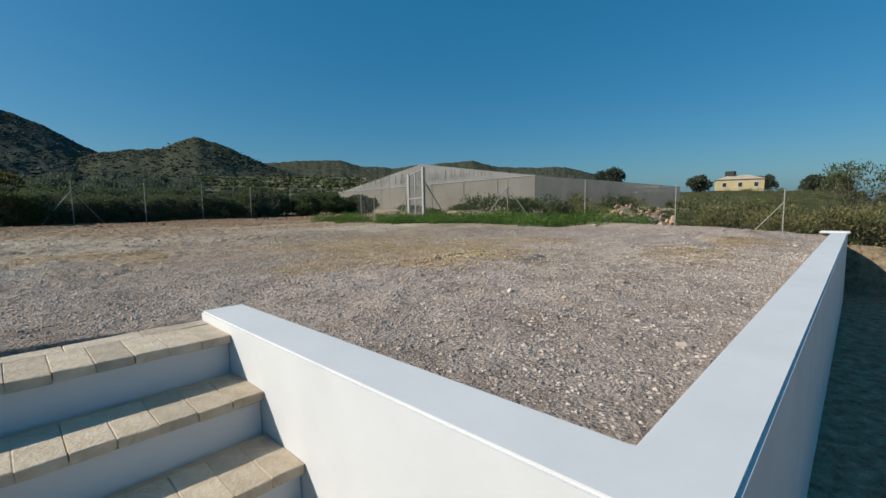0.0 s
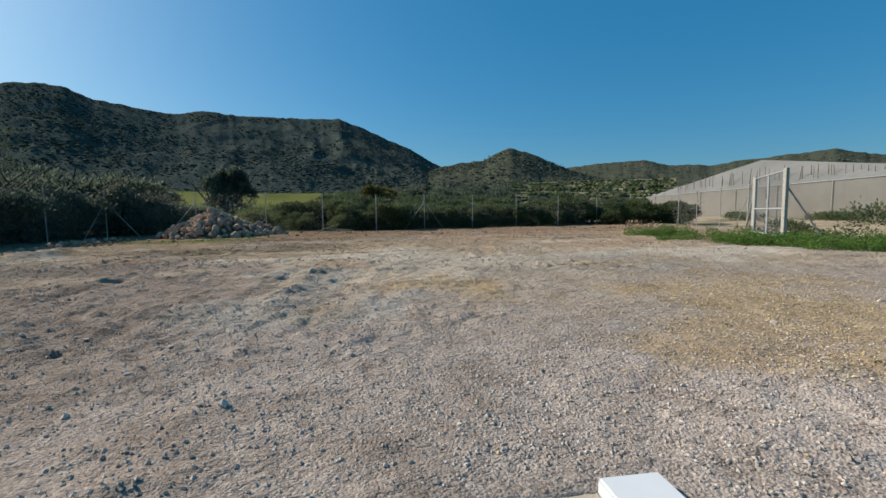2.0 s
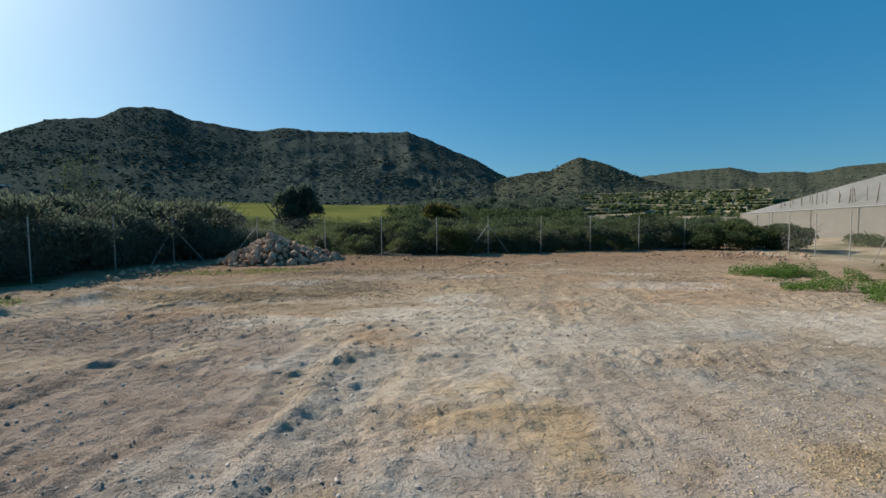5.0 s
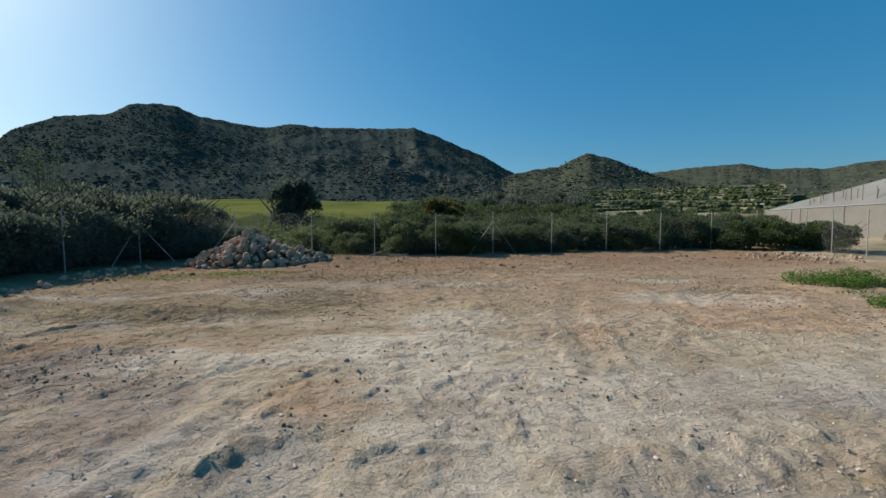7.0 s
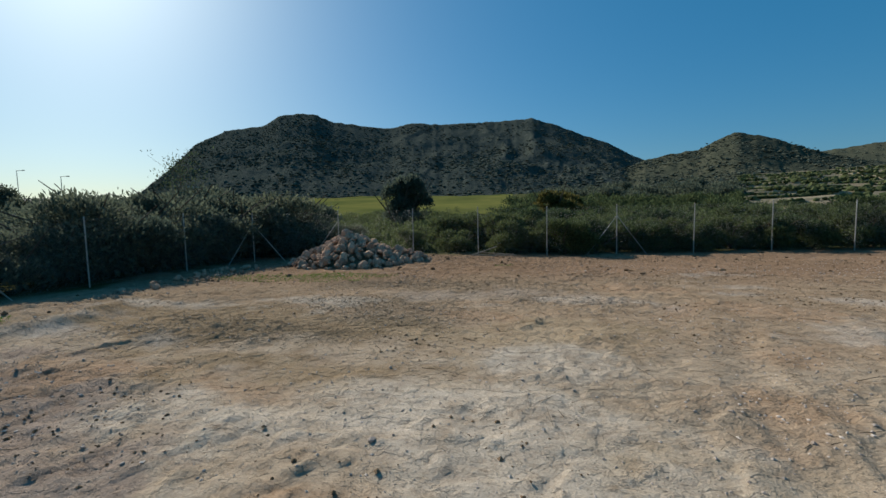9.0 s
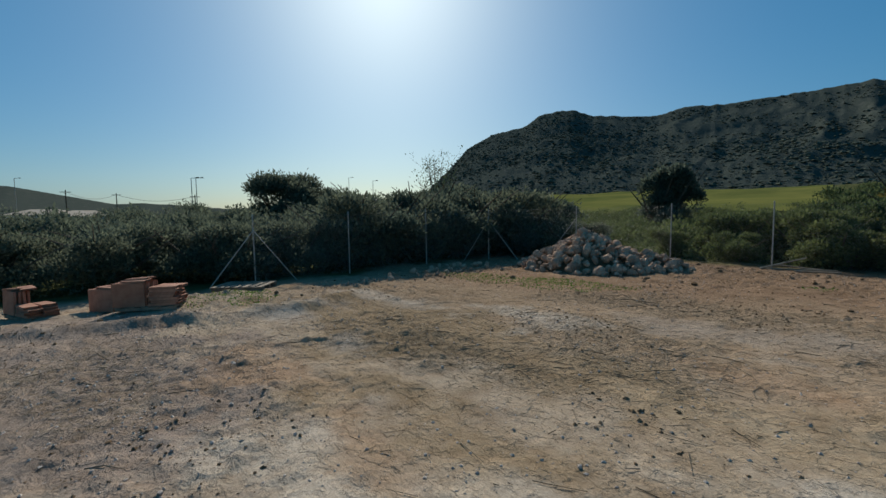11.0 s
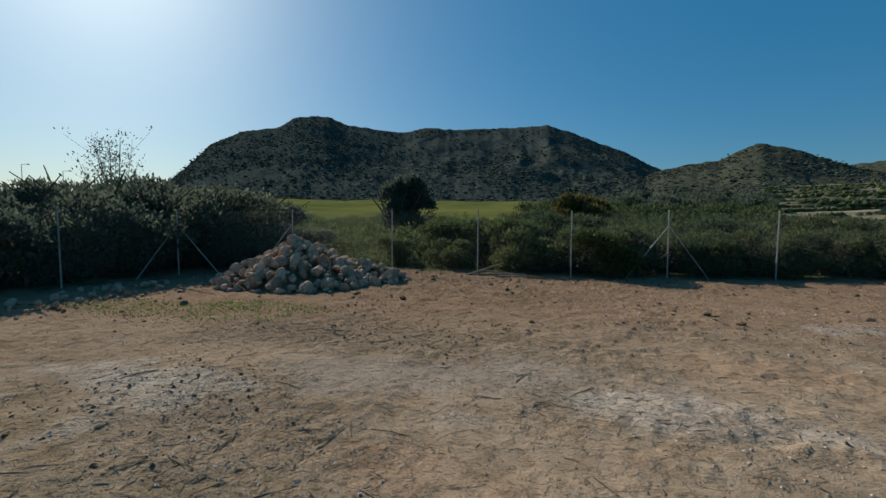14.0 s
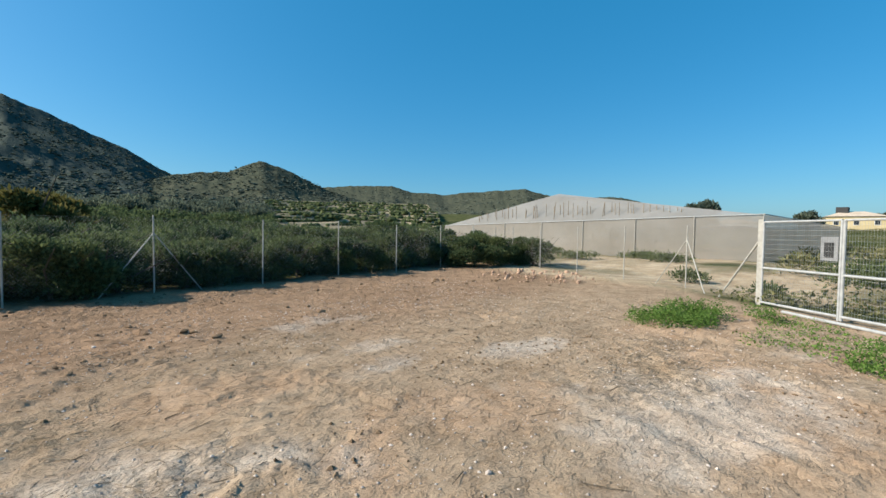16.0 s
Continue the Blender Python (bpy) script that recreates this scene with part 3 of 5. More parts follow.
def lumps(name, label, at, size, material, g, squash=0.7, level=1, jag=0.28, kind="stuff", category=""):
    v, f = ico(level)
    n = len(at)
    shape = v[None] * (1 + g.normal(0, jag, (n, len(v), 1)))
    shape *= (size[:, None] * g.uniform(0.75, 1.25, (n, 3)) * np.array([1, 1, squash]))[:, None]
    a = g.uniform(0, 6.28, n)
    ca, sa = np.cos(a)[:, None], np.sin(a)[:, None]
    out = np.stack([shape[..., 0] * ca - shape[..., 1] * sa, shape[..., 0] * sa + shape[..., 1] * ca, shape[..., 2]], -1) + at[:, None]
    faces = (f[None] + (np.arange(n) * len(v))[:, None, None]).reshape(-1, 3)
    ob = indexed(name, out.reshape(-1, 3), faces, material, smooth=False)
    return tagged(ob, label, category, kind=kind)


mountain = hill("hill_north", "long scrub-covered rocky mountain rising beyond the fields", M_HILL, 175, 450,
                [(-56, 1.0), (-51, 2.6), (-47.6, 5.6), (-45, 8.4), (-42, 10.0), (-37.6, 11.0), (-35.9, 12.1), (-33.8, 12.5), (-31.6, 12.4), (-30, 11.7), (-26.5, 11.3),
                 (-22.7, 11.0), (-19.8, 11.6), (-15.3, 11.4), (-9.7, 11.5), (-4.6, 11.6), (-1.6, 10.5), (3.5, 8.4), (7.5, 6.2), (11, 4.4), (15, 2.5), (18, 1.2)], 6.0, 3)
cone = hill("hill_cone", "small rounded scrub hill", M_HILL_DRY, 165, 330,
            [(2, 3.4), (6, 5.0), (9, 6.0), (10.7, 6.3), (13.4, 6.4), (15, 7.3), (16.8, 7.9), (18, 7.7), (19.4, 7.3), (21.9, 6.2), (24.3, 5.1), (27, 4.2), (31, 3.3), (36, 2.0)], 6.0, 9)
far = hill("hill_east", "low dry hills in the distance with rocky crest", M_HILL_DRY, 260, 760,
           [(14, 5.2), (20, 5.2), (24.3, 5.4), (27.8, 5.75), (33, 5.8), (35.8, 5.1), (38.5, 5.05), (40, 4.9), (42.8, 5.2), (47, 5.5), (50, 5.65), (53.3, 4.8),
            (58, 4.6), (61.8, 4.5), (65.2, 3.6), (68, 2.4), (73, 0.6)], 4.0, 14)
west = hill("hill_west", "low grey hill on the western skyline", M_HILL, 200, 520,
            [(-118, 0.6), (-108, 2.4), (-100, 3.2), (-95.8, 3.5), (-92.7, 3.4), (-88, 2.4), (-85, 1.8), (-82.5, 1.9), (-78.6, 1.6), (-74, 1.2), (-66, 0.8), (-58, 0.4)], 0.5, 19, 0.4)
clump_stuff("hill_scrub", "dark round scrub bushes dotting the mountain slope", *mountain, 42000, 0.4, 1.5, M_SCRUB, 51)
clump_stuff("cone_scrub", "green round scrub bushes dotting the small hill", *cone, 15000, 0.4, 1.3, M_SCRUB, 52)
clump_stuff("far_scrub", "scrub bushes on the distant dry hills", *far, 9000, 0.8, 2.4, M_SCRUB, 53)


def sector(name, label, material, az0, az1, r0, r1, lift, step=0.0, kind="structure"):
    az, r = np.radians(np.linspace(az0, az1, 90)), np.linspace(r0, r1, 130)
    A, R = np.meshgrid(az, r)
    R = R * (1 + 0.03 * fractal(A * 9, R * 0.01, 61, 3))
    X, Y = R * np.sin(A), R * np.cos(A)
    Z = ground_z(X, Y, False) + lift
    if step:
        w = R + 1.2 * fractal(A * 14, R * 0.02, 71, 2)
        Z += (step * (np.floor(w / 5.0) - w / 5.0) + step) * smooth(r0 + 2, r0 + 12, R) + 0.03 * np.clip(R - r0 - 4, 0, 400) - 1.0 * (1 - smooth(r0, r0 + 6, R))
    n = len(az)
    c = (np.arange(len(r) - 1)[:, None] * n + np.arange(n - 1)[None]).ravel()
    ob = indexed(name, np.stack([X, Y, Z], -1).reshape(-1, 3), np.stack([c, c + 1, c + n + 1, c + n], 1), material, smooth=not step)
    tagged(ob, label, "field", kind=kind)
    return X, Y, Z


meadow = sector("meadow", "yellow-green flowering meadow below the mountain", M_MEADOW, -41, -7, 80, 188, 0.25)
terraces = sector("terraced_field", "terraced pale soil orchard on the foot of the hill", M_TERRACE, 17.0, 36, 88, 190, 0.3, 0.65)
g = np.random.default_rng(81)
i, j = g.integers(1, 16, 1500) * 8 + g.integers(0, 2, 1500), g.integers(1, 89, 1500)
lumps("orchard_trees", "small green orchard trees in rows on the terraces", np.stack([terraces[0][i, j] + g.normal(0, 0.4, 1500), terraces[1][i, j], terraces[2][i, j] + 0.15], -1), g.uniform(0.4, 0.75, 1500), M_LEAF, g)



# ---- walls and stairs ----
def l_wall(name, label, outline, top=0.045, bottom=YARD - 0.3):
    """A wall over any outline, with softened edges."""
    root = tagged(new(name), label, "wall", kind="structure")
    bm = bmesh.new()
    face = bm.faces.new([bm.verts.new((x, y, bottom)) for x, y in outline])
    up = bmesh.ops.extrude_face_region(bm, geom=[face])
    bmesh.ops.translate(bm, verts=[v for v in up["geom"] if isinstance(v, bmesh.types.BMVert)], vec=(0, 0, top - bottom))
    bmesh.ops.recalc_face_normals(bm, faces=bm.faces[:])
    bmesh.ops.bevel(bm, geom=bm.edges[:], offset=0.008, segments=2, affect="EDGES", clamp_overlap=True)
    part("masonry", bm, M_WHITE, root)
    return root


l_wall("wall_retaining_east", "white painted retaining wall turning the corner beside the stairs",
       [(0.0, WALL_OUT), (8.0, WALL_OUT), (8.0, WALL_IN), (0.200, WALL_IN), (0.200, 2.77), (0.0, 2.77)])
cap = tagged(new("wall_end_cap"), "white painted end cap on the retaining wall", "wall", kind="structure")
part("masonry", block(7.84, WALL_OUT - 0.03, 0.043, 8.05, WALL_IN + 0.12, 0.075, 0.01), M_WHITE, cap)
l_wall("wall_retaining_west", "white painted retaining wall turning the corner beside the stairs",
       [(STAIR_L, WALL_OUT), (STAIR_L, 2.74), (STAIR_L - 0.2, 2.74), (STAIR_L - 0.2, WALL_IN), (-13.0, WALL_IN), (-13.0, WALL_OUT)])

stairs = tagged(new("staircase"), "white rendered outdoor stairs with worn limestone tile treads", "stairs", kind="structure")
for k in range(6):
    top, y = -RISE * k - 0.032, TOP_Y - GOING * k + 0.03
    part("riser", block(STAIR_L + 0.001, y, YARD - 0.2, STAIR_R - 0.001, y + GOING + 0.02 if k else 2.70, top, 0.004), M_WHITE, stairs)
    part("mortar_bed", block(STAIR_L + 0.002, y - 0.012, top + 0.001, STAIR_R - 0.002, y + GOING - 0.035 if k else 2.745, top + 0.0295), M_MORTAR, stairs, "sandy mortar joints")


def stone_tile(w, d, h, seed):
    g = random.Random(seed)
    bm = block(-w / 2, -d / 2, -h, w / 2, d / 2, 0, 0.0025, 1)
    for v in bm.verts:
        v.co += Vector((g.uniform(-1, 1) * 0.0016, g.uniform(-1, 1) * 0.003, g.uniform(-1, 1) * 0.0007))
    me = bpy.data.meshes.new("stone_tile")
    for f in bm.faces:
        f.smooth = False
    bm.to_mesh(me)
    bm.free()
    me.materials.append(M_STONE)
    return me


TREAD = [stone_tile(0.1138, 0.268, 0.036, s) for s in range(7)]
BACK = [stone_tile(0.256, 0.108, 0.036, s) for s in range(9, 13)]
trng = random.Random(4)


def lay(me, x, y, z):
    ob = new("stone_tile", me)
    ob.parent = stairs
    ob.matrix_basis = pose(x, y, z, trng.uniform(-0.3, 0.3), trng.uniform(-0.25, 0.25), trng.uniform(-0.35, 0.35) + trng.choice((0, 180)))


for k in range(6):
    for c in range(12):
        lay(trng.choice(TREAD), STAIR_R - 0.0585 - c * 0.1148, TOP_Y - GOING * k + 0.13, -RISE * k + trng.uniform(-0.0015, 0.002))
for c in range(5):
    lay(trng.choice(BACK), STAIR_R - 0.131 - c * 0.2590, TOP_Y + 0.315, 0.002)
lay(stone_tile(0.078, 0.108, 0.036, 20), STAIR_L + 0.041, TOP_Y + 0.315, 0.001)


# ---- fences and gate ----
def gz(x, y):
    """Height of the ground sheet at one point."""
    i, j = min(max(int(np.searchsorted(gx, x)) - 1, 0), nx - 2), min(max(int(np.searchsorted(gy, y)) - 1, 0), ny - 2)
    u, v = (x - gx[i]) / (gx[i + 1] - gx[i]), (y - gy[j]) / (gy[j + 1] - gy[j])
    return float((GZ[j, i] * (1 - u) + GZ[j, i + 1] * u) * (1 - v) + (GZ[j + 1, i] * (1 - u) + GZ[j + 1, i + 1] * u) * v)


POST_H = 1.82


def fence(name, label, posts, braces, closed=True, height=1.72):
    """Chain-link fence through the posts; braces: post index and the ways (x, y) to which its struts lean."""
    root = tagged(new(name), label, "fence")
    for n, (x, y) in enumerate(posts):
        z = gz(x, y)
        lean = random.Random(n * 7 + len(posts)).uniform(-0.02, 0.02)
        bm = join(tube((x, y, z - 0.3), (x + lean, y, z + POST_H), 0.018, 12), tube((x + lean, y, z + POST_H - 0.005), (x + lean, y, z + POST_H + 0.018), 0.021, 12, 0.012))
        post = part("post", bm, M_STEEL, root)
        for dx, dy in braces.get(n, ()):
            d = math.hypot(dx, dy)
            bx, by = x + dx / d * 1.15, y + dy / d * 1.15
            part("brace", tube((x, y, z + POST_H * 0.78), (bx, by, gz(bx, by) - 0.1), 0.015, 10), M_STEEL, post)
    wires = []
    for (xa, ya), (xb, yb) in zip(posts, posts[1:]):
        length = math.hypot(xb - xa, yb - ya)
        ux, uy = (xb - xa) / length, (yb - ya) / length
        za, zb = gz(xa, ya) + 0.05, gz(xb, yb) + 0.05
        for way in (1, -1):
            for s0 in np.arange(-height, length + height, 0.075):
                lo, hi = s0, s0 + way * height
                ta, tb = 0.0, 1.0
                for edge, sign in ((0.0, 1), (length, -1)):
                    fa, fb = sign * (lo - edge), sign * (hi - edge)
                    if fa < 0 and fb < 0:
                        ta, tb = 1.0, 0.0
                    elif fa < 0:
                        ta = max(ta, fa / (fa - fb))
                    elif fb < 0:
                        tb = min(tb, fa / (fa - fb))
                if tb > ta:
                    p, q = lo + (hi - lo) * ta, lo + (hi - lo) * tb
                    wires.append(((xa + ux * p, ya + uy * p, za + (zb - za) * p / length + height * ta), (xa + ux * q, ya + uy * q, za + (zb - za) * q / length + height * tb)))
        for hgt in (0.02, height * 0.5, height):
            wires.append(((xa, ya, za + hgt), (xb, yb, zb + hgt)))
    a, b = np.array([w[0] for w in wires]), np.array([w[1] for w in wires])
    d = (b - a) / np.linalg.norm(b - a, axis=1)[:, None]
    side = np.cross(d, (0.3, 0.2, 0.9))
    side /= np.linalg.norm(side, axis=1)[:, None]
    up = np.cross(d, side)
    ring = [0.0010 * (math.cos(t) * side + math.sin(t) * up) for t in (0, 2.094, 4.189)]
    quads = np.concatenate([np.stack([a + ring[k], b + ring[k], b + ring[(k + 1) % 3], a + ring[(k + 1) % 3]], 1) for k in range(3)])
    tagged(soup("chain_link", quads, 4, M_WIRE, root), kind="stuff")
    return root


BACK_POSTS = [(-11.2, 20.45), (-8.45, 21.85), (-5.85, 23.05), (-3.3, 23.35), (-0.735, 23.6), (1.75, 24.2), (4.43, 24.8), (7.1, 25.4), (9.85, 26.0), (12.6, 26.6), (15.2, 27.2), (17.2, 27.6)]
LEFT_POSTS = [(-12.0, 12.4), (-11.8, 15.05), (-11.5, 17.75)]
EAST_POSTS = [(16.6, 25.9), (16.0, 23.8), (15.3, 21.5), (14.7, 19.3), (14.0, 17.05)]
SOUTH_POSTS = [(13.45, 10.5), (14.9, 8.0), (16.1, 5.2), (16.9, 2.25), (17.3, -0.9)]
G1, GM, G2 = (12.1, 14.8), (10.95, 13.27), (10.15, 11.82)
fence("chain_link_fence", "long galvanised chain-link fence in front of dark shrubs", BACK_POSTS, {0: ((1, 0.5), (-0.2, -1)), 1: ((-1, -0.4),), 5: ((-1, -0.24), (1, 0.24))})
fence("chain_link_fence", "galvanised chain-link fence below tall dark bushes", [*LEFT_POSTS, BACK_POSTS[0]], {0: ((0.1, 1), (-0.1, -1))})
fence("chain_link_fence", "galvanised chain-link fence beside a sandy track", [BACK_POSTS[-1], *EAST_POSTS, G1], {5: ((0.35, 1), (-0.9, -0.9))})
fence("chain_link_fence", "galvanised chain-link fence beside weeds and shrubs", [G2, *SOUTH_POSTS], {1: ((-0.8, 0.4), (0.5, -1)), 4: ((-0.2, 1),)})


def gate():
    root = tagged(new("double_gate"), "closed double gate of welded mesh in a weathered pale steel frame", "gate")
    z = min(gz(*G1), gz(*G2)) + 0.06
    ux, uy = G2[0] - G1[0], G2[1] - G1[1]
    length = math.hypot(ux, uy)
    ux, uy = ux / length, uy / length
    for x, y in (G1, G2):
        gate_post = part("gate_post", block(x - 0.05, y - 0.05, gz(x, y) - 0.3, x + 0.05, y + 0.05, z + 1.88, 0.006), M_STEEL, root)
    for end, way, lean in ((G1, 1, (0.55, 0.9)), (G2, -1, (0.8, -0.35))):
        bx, by = end[0] + lean[0] * 1.15, end[1] + lean[1] * 1.15
        part("brace", tube((*end, z + 1.45), (bx, by, gz(bx, by) - 0.1), 0.022), M_STEEL, root)
    half = length / 2
    for origin, sgn in ((G1, 1), (G2, -1)):
        s0, s1 = 0.07, half - 0.025

        def at(s, h):
            return (origin[0] + sgn * ux * s, origin[1] + sgn * uy * s, z + h)

        leaf = part("gate_leaf", join(tube(at(s0, 0.03), at(s0, 1.82), 0.022, 8), tube(at(s1, -0.05), at(s1, 1.82), 0.026, 8), tube(at(s0, 1.82), at(s1, 1.82), 0.022, 8),
                                      tube(at(s0, 0.03), at(s1, 0.03), 0.026, 8), tube(at(s0, 0.80), at(s1, 0.80), 0.024, 8)), M_GATE, root)
        bars = [(at(s, 0.03), at(s, 1.82)) for s in np.arange(s0 + 0.05, s1, 0.05)] + [(at(s0, h), at(s1, h)) for h in np.arange(0.13, 1.8, 0.10)]
        a, b = np.array([w[0] for w in bars]), np.array([w[1] for w in bars])
        d = (b - a) / np.linalg.norm(b - a, axis=1)[:, None]
        side = np.cross(d, (0.55, -0.5, 0.66))
        side /= np.linalg.norm(side, axis=1)[:, None]
        up = np.cross(d, side)
        ring = [0.0017 * (math.cos(t) * side + math.sin(t) * up) for t in (0, 2.094, 4.189)]
        mesh = soup("welded_mesh", np.concatenate([np.stack([a + ring[k], b + ring[k], b + ring[(k + 1) % 3], a + ring[(k + 1) % 3]], 1) for k in range(3)]), 4, M_GATE, leaf)
        for h in (0.35, 1.5):
            part("hinge", tube(at(s0 - 0.05, h), at(s0 - 0.05, h + 0.1), 0.02, 8), M_STEEL, leaf)
        if sgn == 1:
            bm = block(-0.17, -0.006, -0.23, 0.17, 0.006, 0.23, 0.003)
            bm.transform(Matrix.Translation(Vector(at(half - 0.27, 1.28)) + Vector((uy, -ux, 0)) * -0.03) @ pose(0, 0, 0, 0, 0, math.degrees(math.atan2(uy, ux))))
            sign = part("sign_plate", bm, M_SIGN, leaf, "grey rectangular sign plate on the mesh")
            bm = block(-0.09, -0.004, -0.14, 0.09, 0.004, 0.14, 0.002)
            bm.transform(Matrix.Translation(Vector(at(half - 0.27, 1.26)) + Vector((uy, -ux, 0)) * -0.04 + Vector((uy, -ux, 0)) * 0.026) @ pose(0, 0, 0, 0, 0, math.degrees(math.atan2(uy, ux))))
            part("dark_print", bm, M_BLACK, sign, "dark worn print on the plate")
    return root


gate()
rail = tagged(new("fallen_rail"), "pale steel rail lying on the ground below the gate", "rail")
part("bar", tube((11.3, 14.2, gz(11.3, 14.2) + 0.03), (9.9, 12.3, gz(9.9, 12.3) + 0.03), 0.03), M_GATE, rail)


# ---- shade-net greenhouse ----
def net_house():
    root = tagged(new("net_greenhouse"), "large greenhouse of pale shade net with a sloping hipped roof", "greenhouse")
    c = {"l": (26.3, 42.3), "c": (28.4, 18.6), "d": (76.0, 21.5), "e": (66.0, 48.0)}
    base = {k: gz(*v) - 0.1 for k, v in c.items()}
    eave = {"l": 2.15, "c": 2.72, "d": 2.9, "e": 2.5}
    ridge = ((29.6, 32.4, 4.72), (58.0, 36.0, 4.6))

    def sheet(name, corners, nu, nv, sag, material=M_NET, label=""):
        a, b, d, e = (np.array(v, float) for v in corners)
        u, v = np.meshgrid(np.linspace(0, 1, nu), np.linspace(0, 1, nv))
        p = ((a * (1 - u[..., None]) + b * u[..., None]) * (1 - v[..., None]) + (e * (1 - u[..., None]) + d * u[..., None]) * v[..., None])
        p[..., 2] -= sag * np.abs(np.sin(u * math.pi * round(np.linalg.norm(b - a) / 3.0))) * np.sin(v * math.pi)
        p[..., 2] += 0.04 * fractal(p[..., 0] * 0.6 + p[..., 1] * 0.35, p[..., 1] * 0.3, 3, 3) * np.sin(v * math.pi)
        k = (np.arange(nv - 1)[:, None] * nu + np.arange(nu - 1)[None]).ravel()
        return indexed(name, p.reshape(-1, 3), np.stack([k, k + 1, k + nu + 1, k + nu], 1), material, root, label)

    def lo(k):
        return (*c[k], base[k])

    def hi(k):
        return (*c[k], eave[k])

    for a, b in (("l", "c"), ("c", "d"), ("d", "e"), ("e", "l")):
        sheet("net_wall", (lo(a), lo(b), hi(b), hi(a)), 60, 6, 0.0, M_NET_WALL)
    sheet("net_roof", (hi("l"), hi("c"), ridge[0], ridge[0]), 60, 12, 0.02)
    sheet("net_roof", (hi("c"), hi("d"), ridge[1], ridge[0]), 60, 12, 0.03)
    sheet("net_roof", (hi("d"), hi("e"), ridge[1], ridge[1]), 40, 12, 0.12)
    sheet("net_roof", (hi("e"), hi("l"), ridge[0], ridge[1]), 60, 12, 0.12)
    g = random.Random(5)
    for n in range(64):                                   # poles in the front wall and behind the front slope
        t = min(1.0, max(0.0, (n + g.uniform(-0.3, 0.3)) / 63))
        x, y = c["l"][0] + (c["c"][0] - c["l"][0]) * t, c["l"][1] + (c["c"][1] - c["l"][1]) * t
        ev = eave["l"] + (eave["c"] - eave["l"]) * t
        if n % 9 == 0:
            part("pole", tube((x - 0.05, y, gz(x, y) - 0.1), (x - 0.05, y, ev + 0.05), 0.025, 8), M_STEEL, root)
        most = min((c["l"][1] - y) / (c["l"][1] - ridge[0][1]), (y - c["c"][1]) / (ridge[0][1] - c["c"][1]))
        if most > 0.3:
            k0, k1 = g.uniform(0.12, 0.26), min(most - 0.04, g.uniform(0.42, 0.66))
            front = c["l"][0] + (c["c"][0] - c["l"][0]) * (c["l"][1] - ridge[0][1]) / (c["l"][1] - c["c"][1])
            deep, lift = ridge[0][0] - front, ridge[0][2] - (eave["l"] + (eave["c"] - eave["l"]) * (c["l"][1] - ridge[0][1]) / (c["l"][1] - c["c"][1]))
            lean = g.choice((-0.5, 0.0, 0.0, 0.0, 0.0, 0.05, 0.4))
            px = x + deep * k0
            part("roof_pole", tube((px, y, gz(px, y) - 0.1), (px, y + lean, ev + lift * k1), 0.03, 8, 0.022), M_WOOD, root)
    for a, b in (("l", "c"), ("c", "d")):
        part("eave_cable", tube((c[a][0] - 0.04, c[a][1] - 0.04, eave[a] + 0.03), (c[b][0] - 0.04, c[b][1] - 0.04, eave[b] + 0.03), 0.03, 6), M_GATE, root)
    return root


net_house()
shed = tagged(new("open_shed"), "dark open shed roof far behind the greenhouse", "shed")
part("roof", block(74, 33, 2.9, 92, 39, 3.1, 0.03), M_BLACK, shed)
for x in (74.5, 80, 86, 91.5):
    part("post", tube((x, 33.3, -0.5), (x, 33.3, 2.95), 0.09, 8), M_BLACK, shed)


# ---- houses, lamp posts and other far things ----
def house(x, y, w, d, h, turn, wall_m, label, storey=True):
    root = tagged(new("house"), label, "house")
    z = gz(x, y) - 0.5
    m = pose(x, y, z, 0, 0, turn)

    def put(name, bm, material, parent, tag=""):
        bm.transform(m)
        return part(name, bm, material, parent, tag)

    walls = put("wall", block(-w / 2, -d / 2, 0, w / 2, d / 2, h, 0.03), wall_m, root)
    roof = bmesh.new()
    pts = [(-w / 2 - 0.4, -d / 2 - 0.4, h), (w / 2 + 0.4, -d / 2 - 0.4, h), (w / 2 + 0.4, d / 2 + 0.4, h), (-w / 2 - 0.4, d / 2 + 0.4, h), (-w / 5, 0, h + d * 0.17), (w / 5, 0, h + d * 0.17)]
    vs = [roof.verts.new(p) for p in pts]
    for f in ((0, 1, 5, 4), (1, 2, 5), (2, 3, 4, 5), (3, 0, 4), (3, 2, 1, 0)):
        roof.faces.new([vs[k] for k in f])
    put("roof", roof, M_ROOF, root)
    for k in range(3):
        wx = -w / 2 + w * (k + 0.5) / 3
        frame_ob = put("window", block(wx - 0.7, -d / 2 - 0.05, h * 0.4, wx + 0.7, -d / 2 + 0.02, h * 0.78, 0.02), M_PALE, walls)
        put("pane", block(wx - 0.58, -d / 2 - 0.07, h * 0.43, wx + 0.58, -d / 2 - 0.02, h * 0.75), M_GLASS, walls)
    return root


house(188, 33, 14, 10, 4.6, -75, M_HOUSE, "cream rendered villa with a pale hipped roof in the distance")
tank = tagged(new("water_tank"), "dark square water tank on the villa roof", "tank")
part("body", block(186, 34, gz(188, 33) + 4.1, 189, 37, gz(188, 33) + 7.2, 0.1), M_BLACK, tank)
house(240, 80, 16, 10, 4.0, -60, M_PALE, "low white house in the distance")
house(-150, 5, 14, 9, 3.6, 80, M_PALE, "low white farm building in the distance")
house(-128, 12, 10, 8, 3.2, 85, M_PALE, "low white farm building in the distance")
house(-62, 44, 12, 8, 2.6, 50, M_PALE, "low pale house half hidden behind bushes")
shed = tagged(new("long_shed"), "long low white shed at the foot of the mountain", "shed")
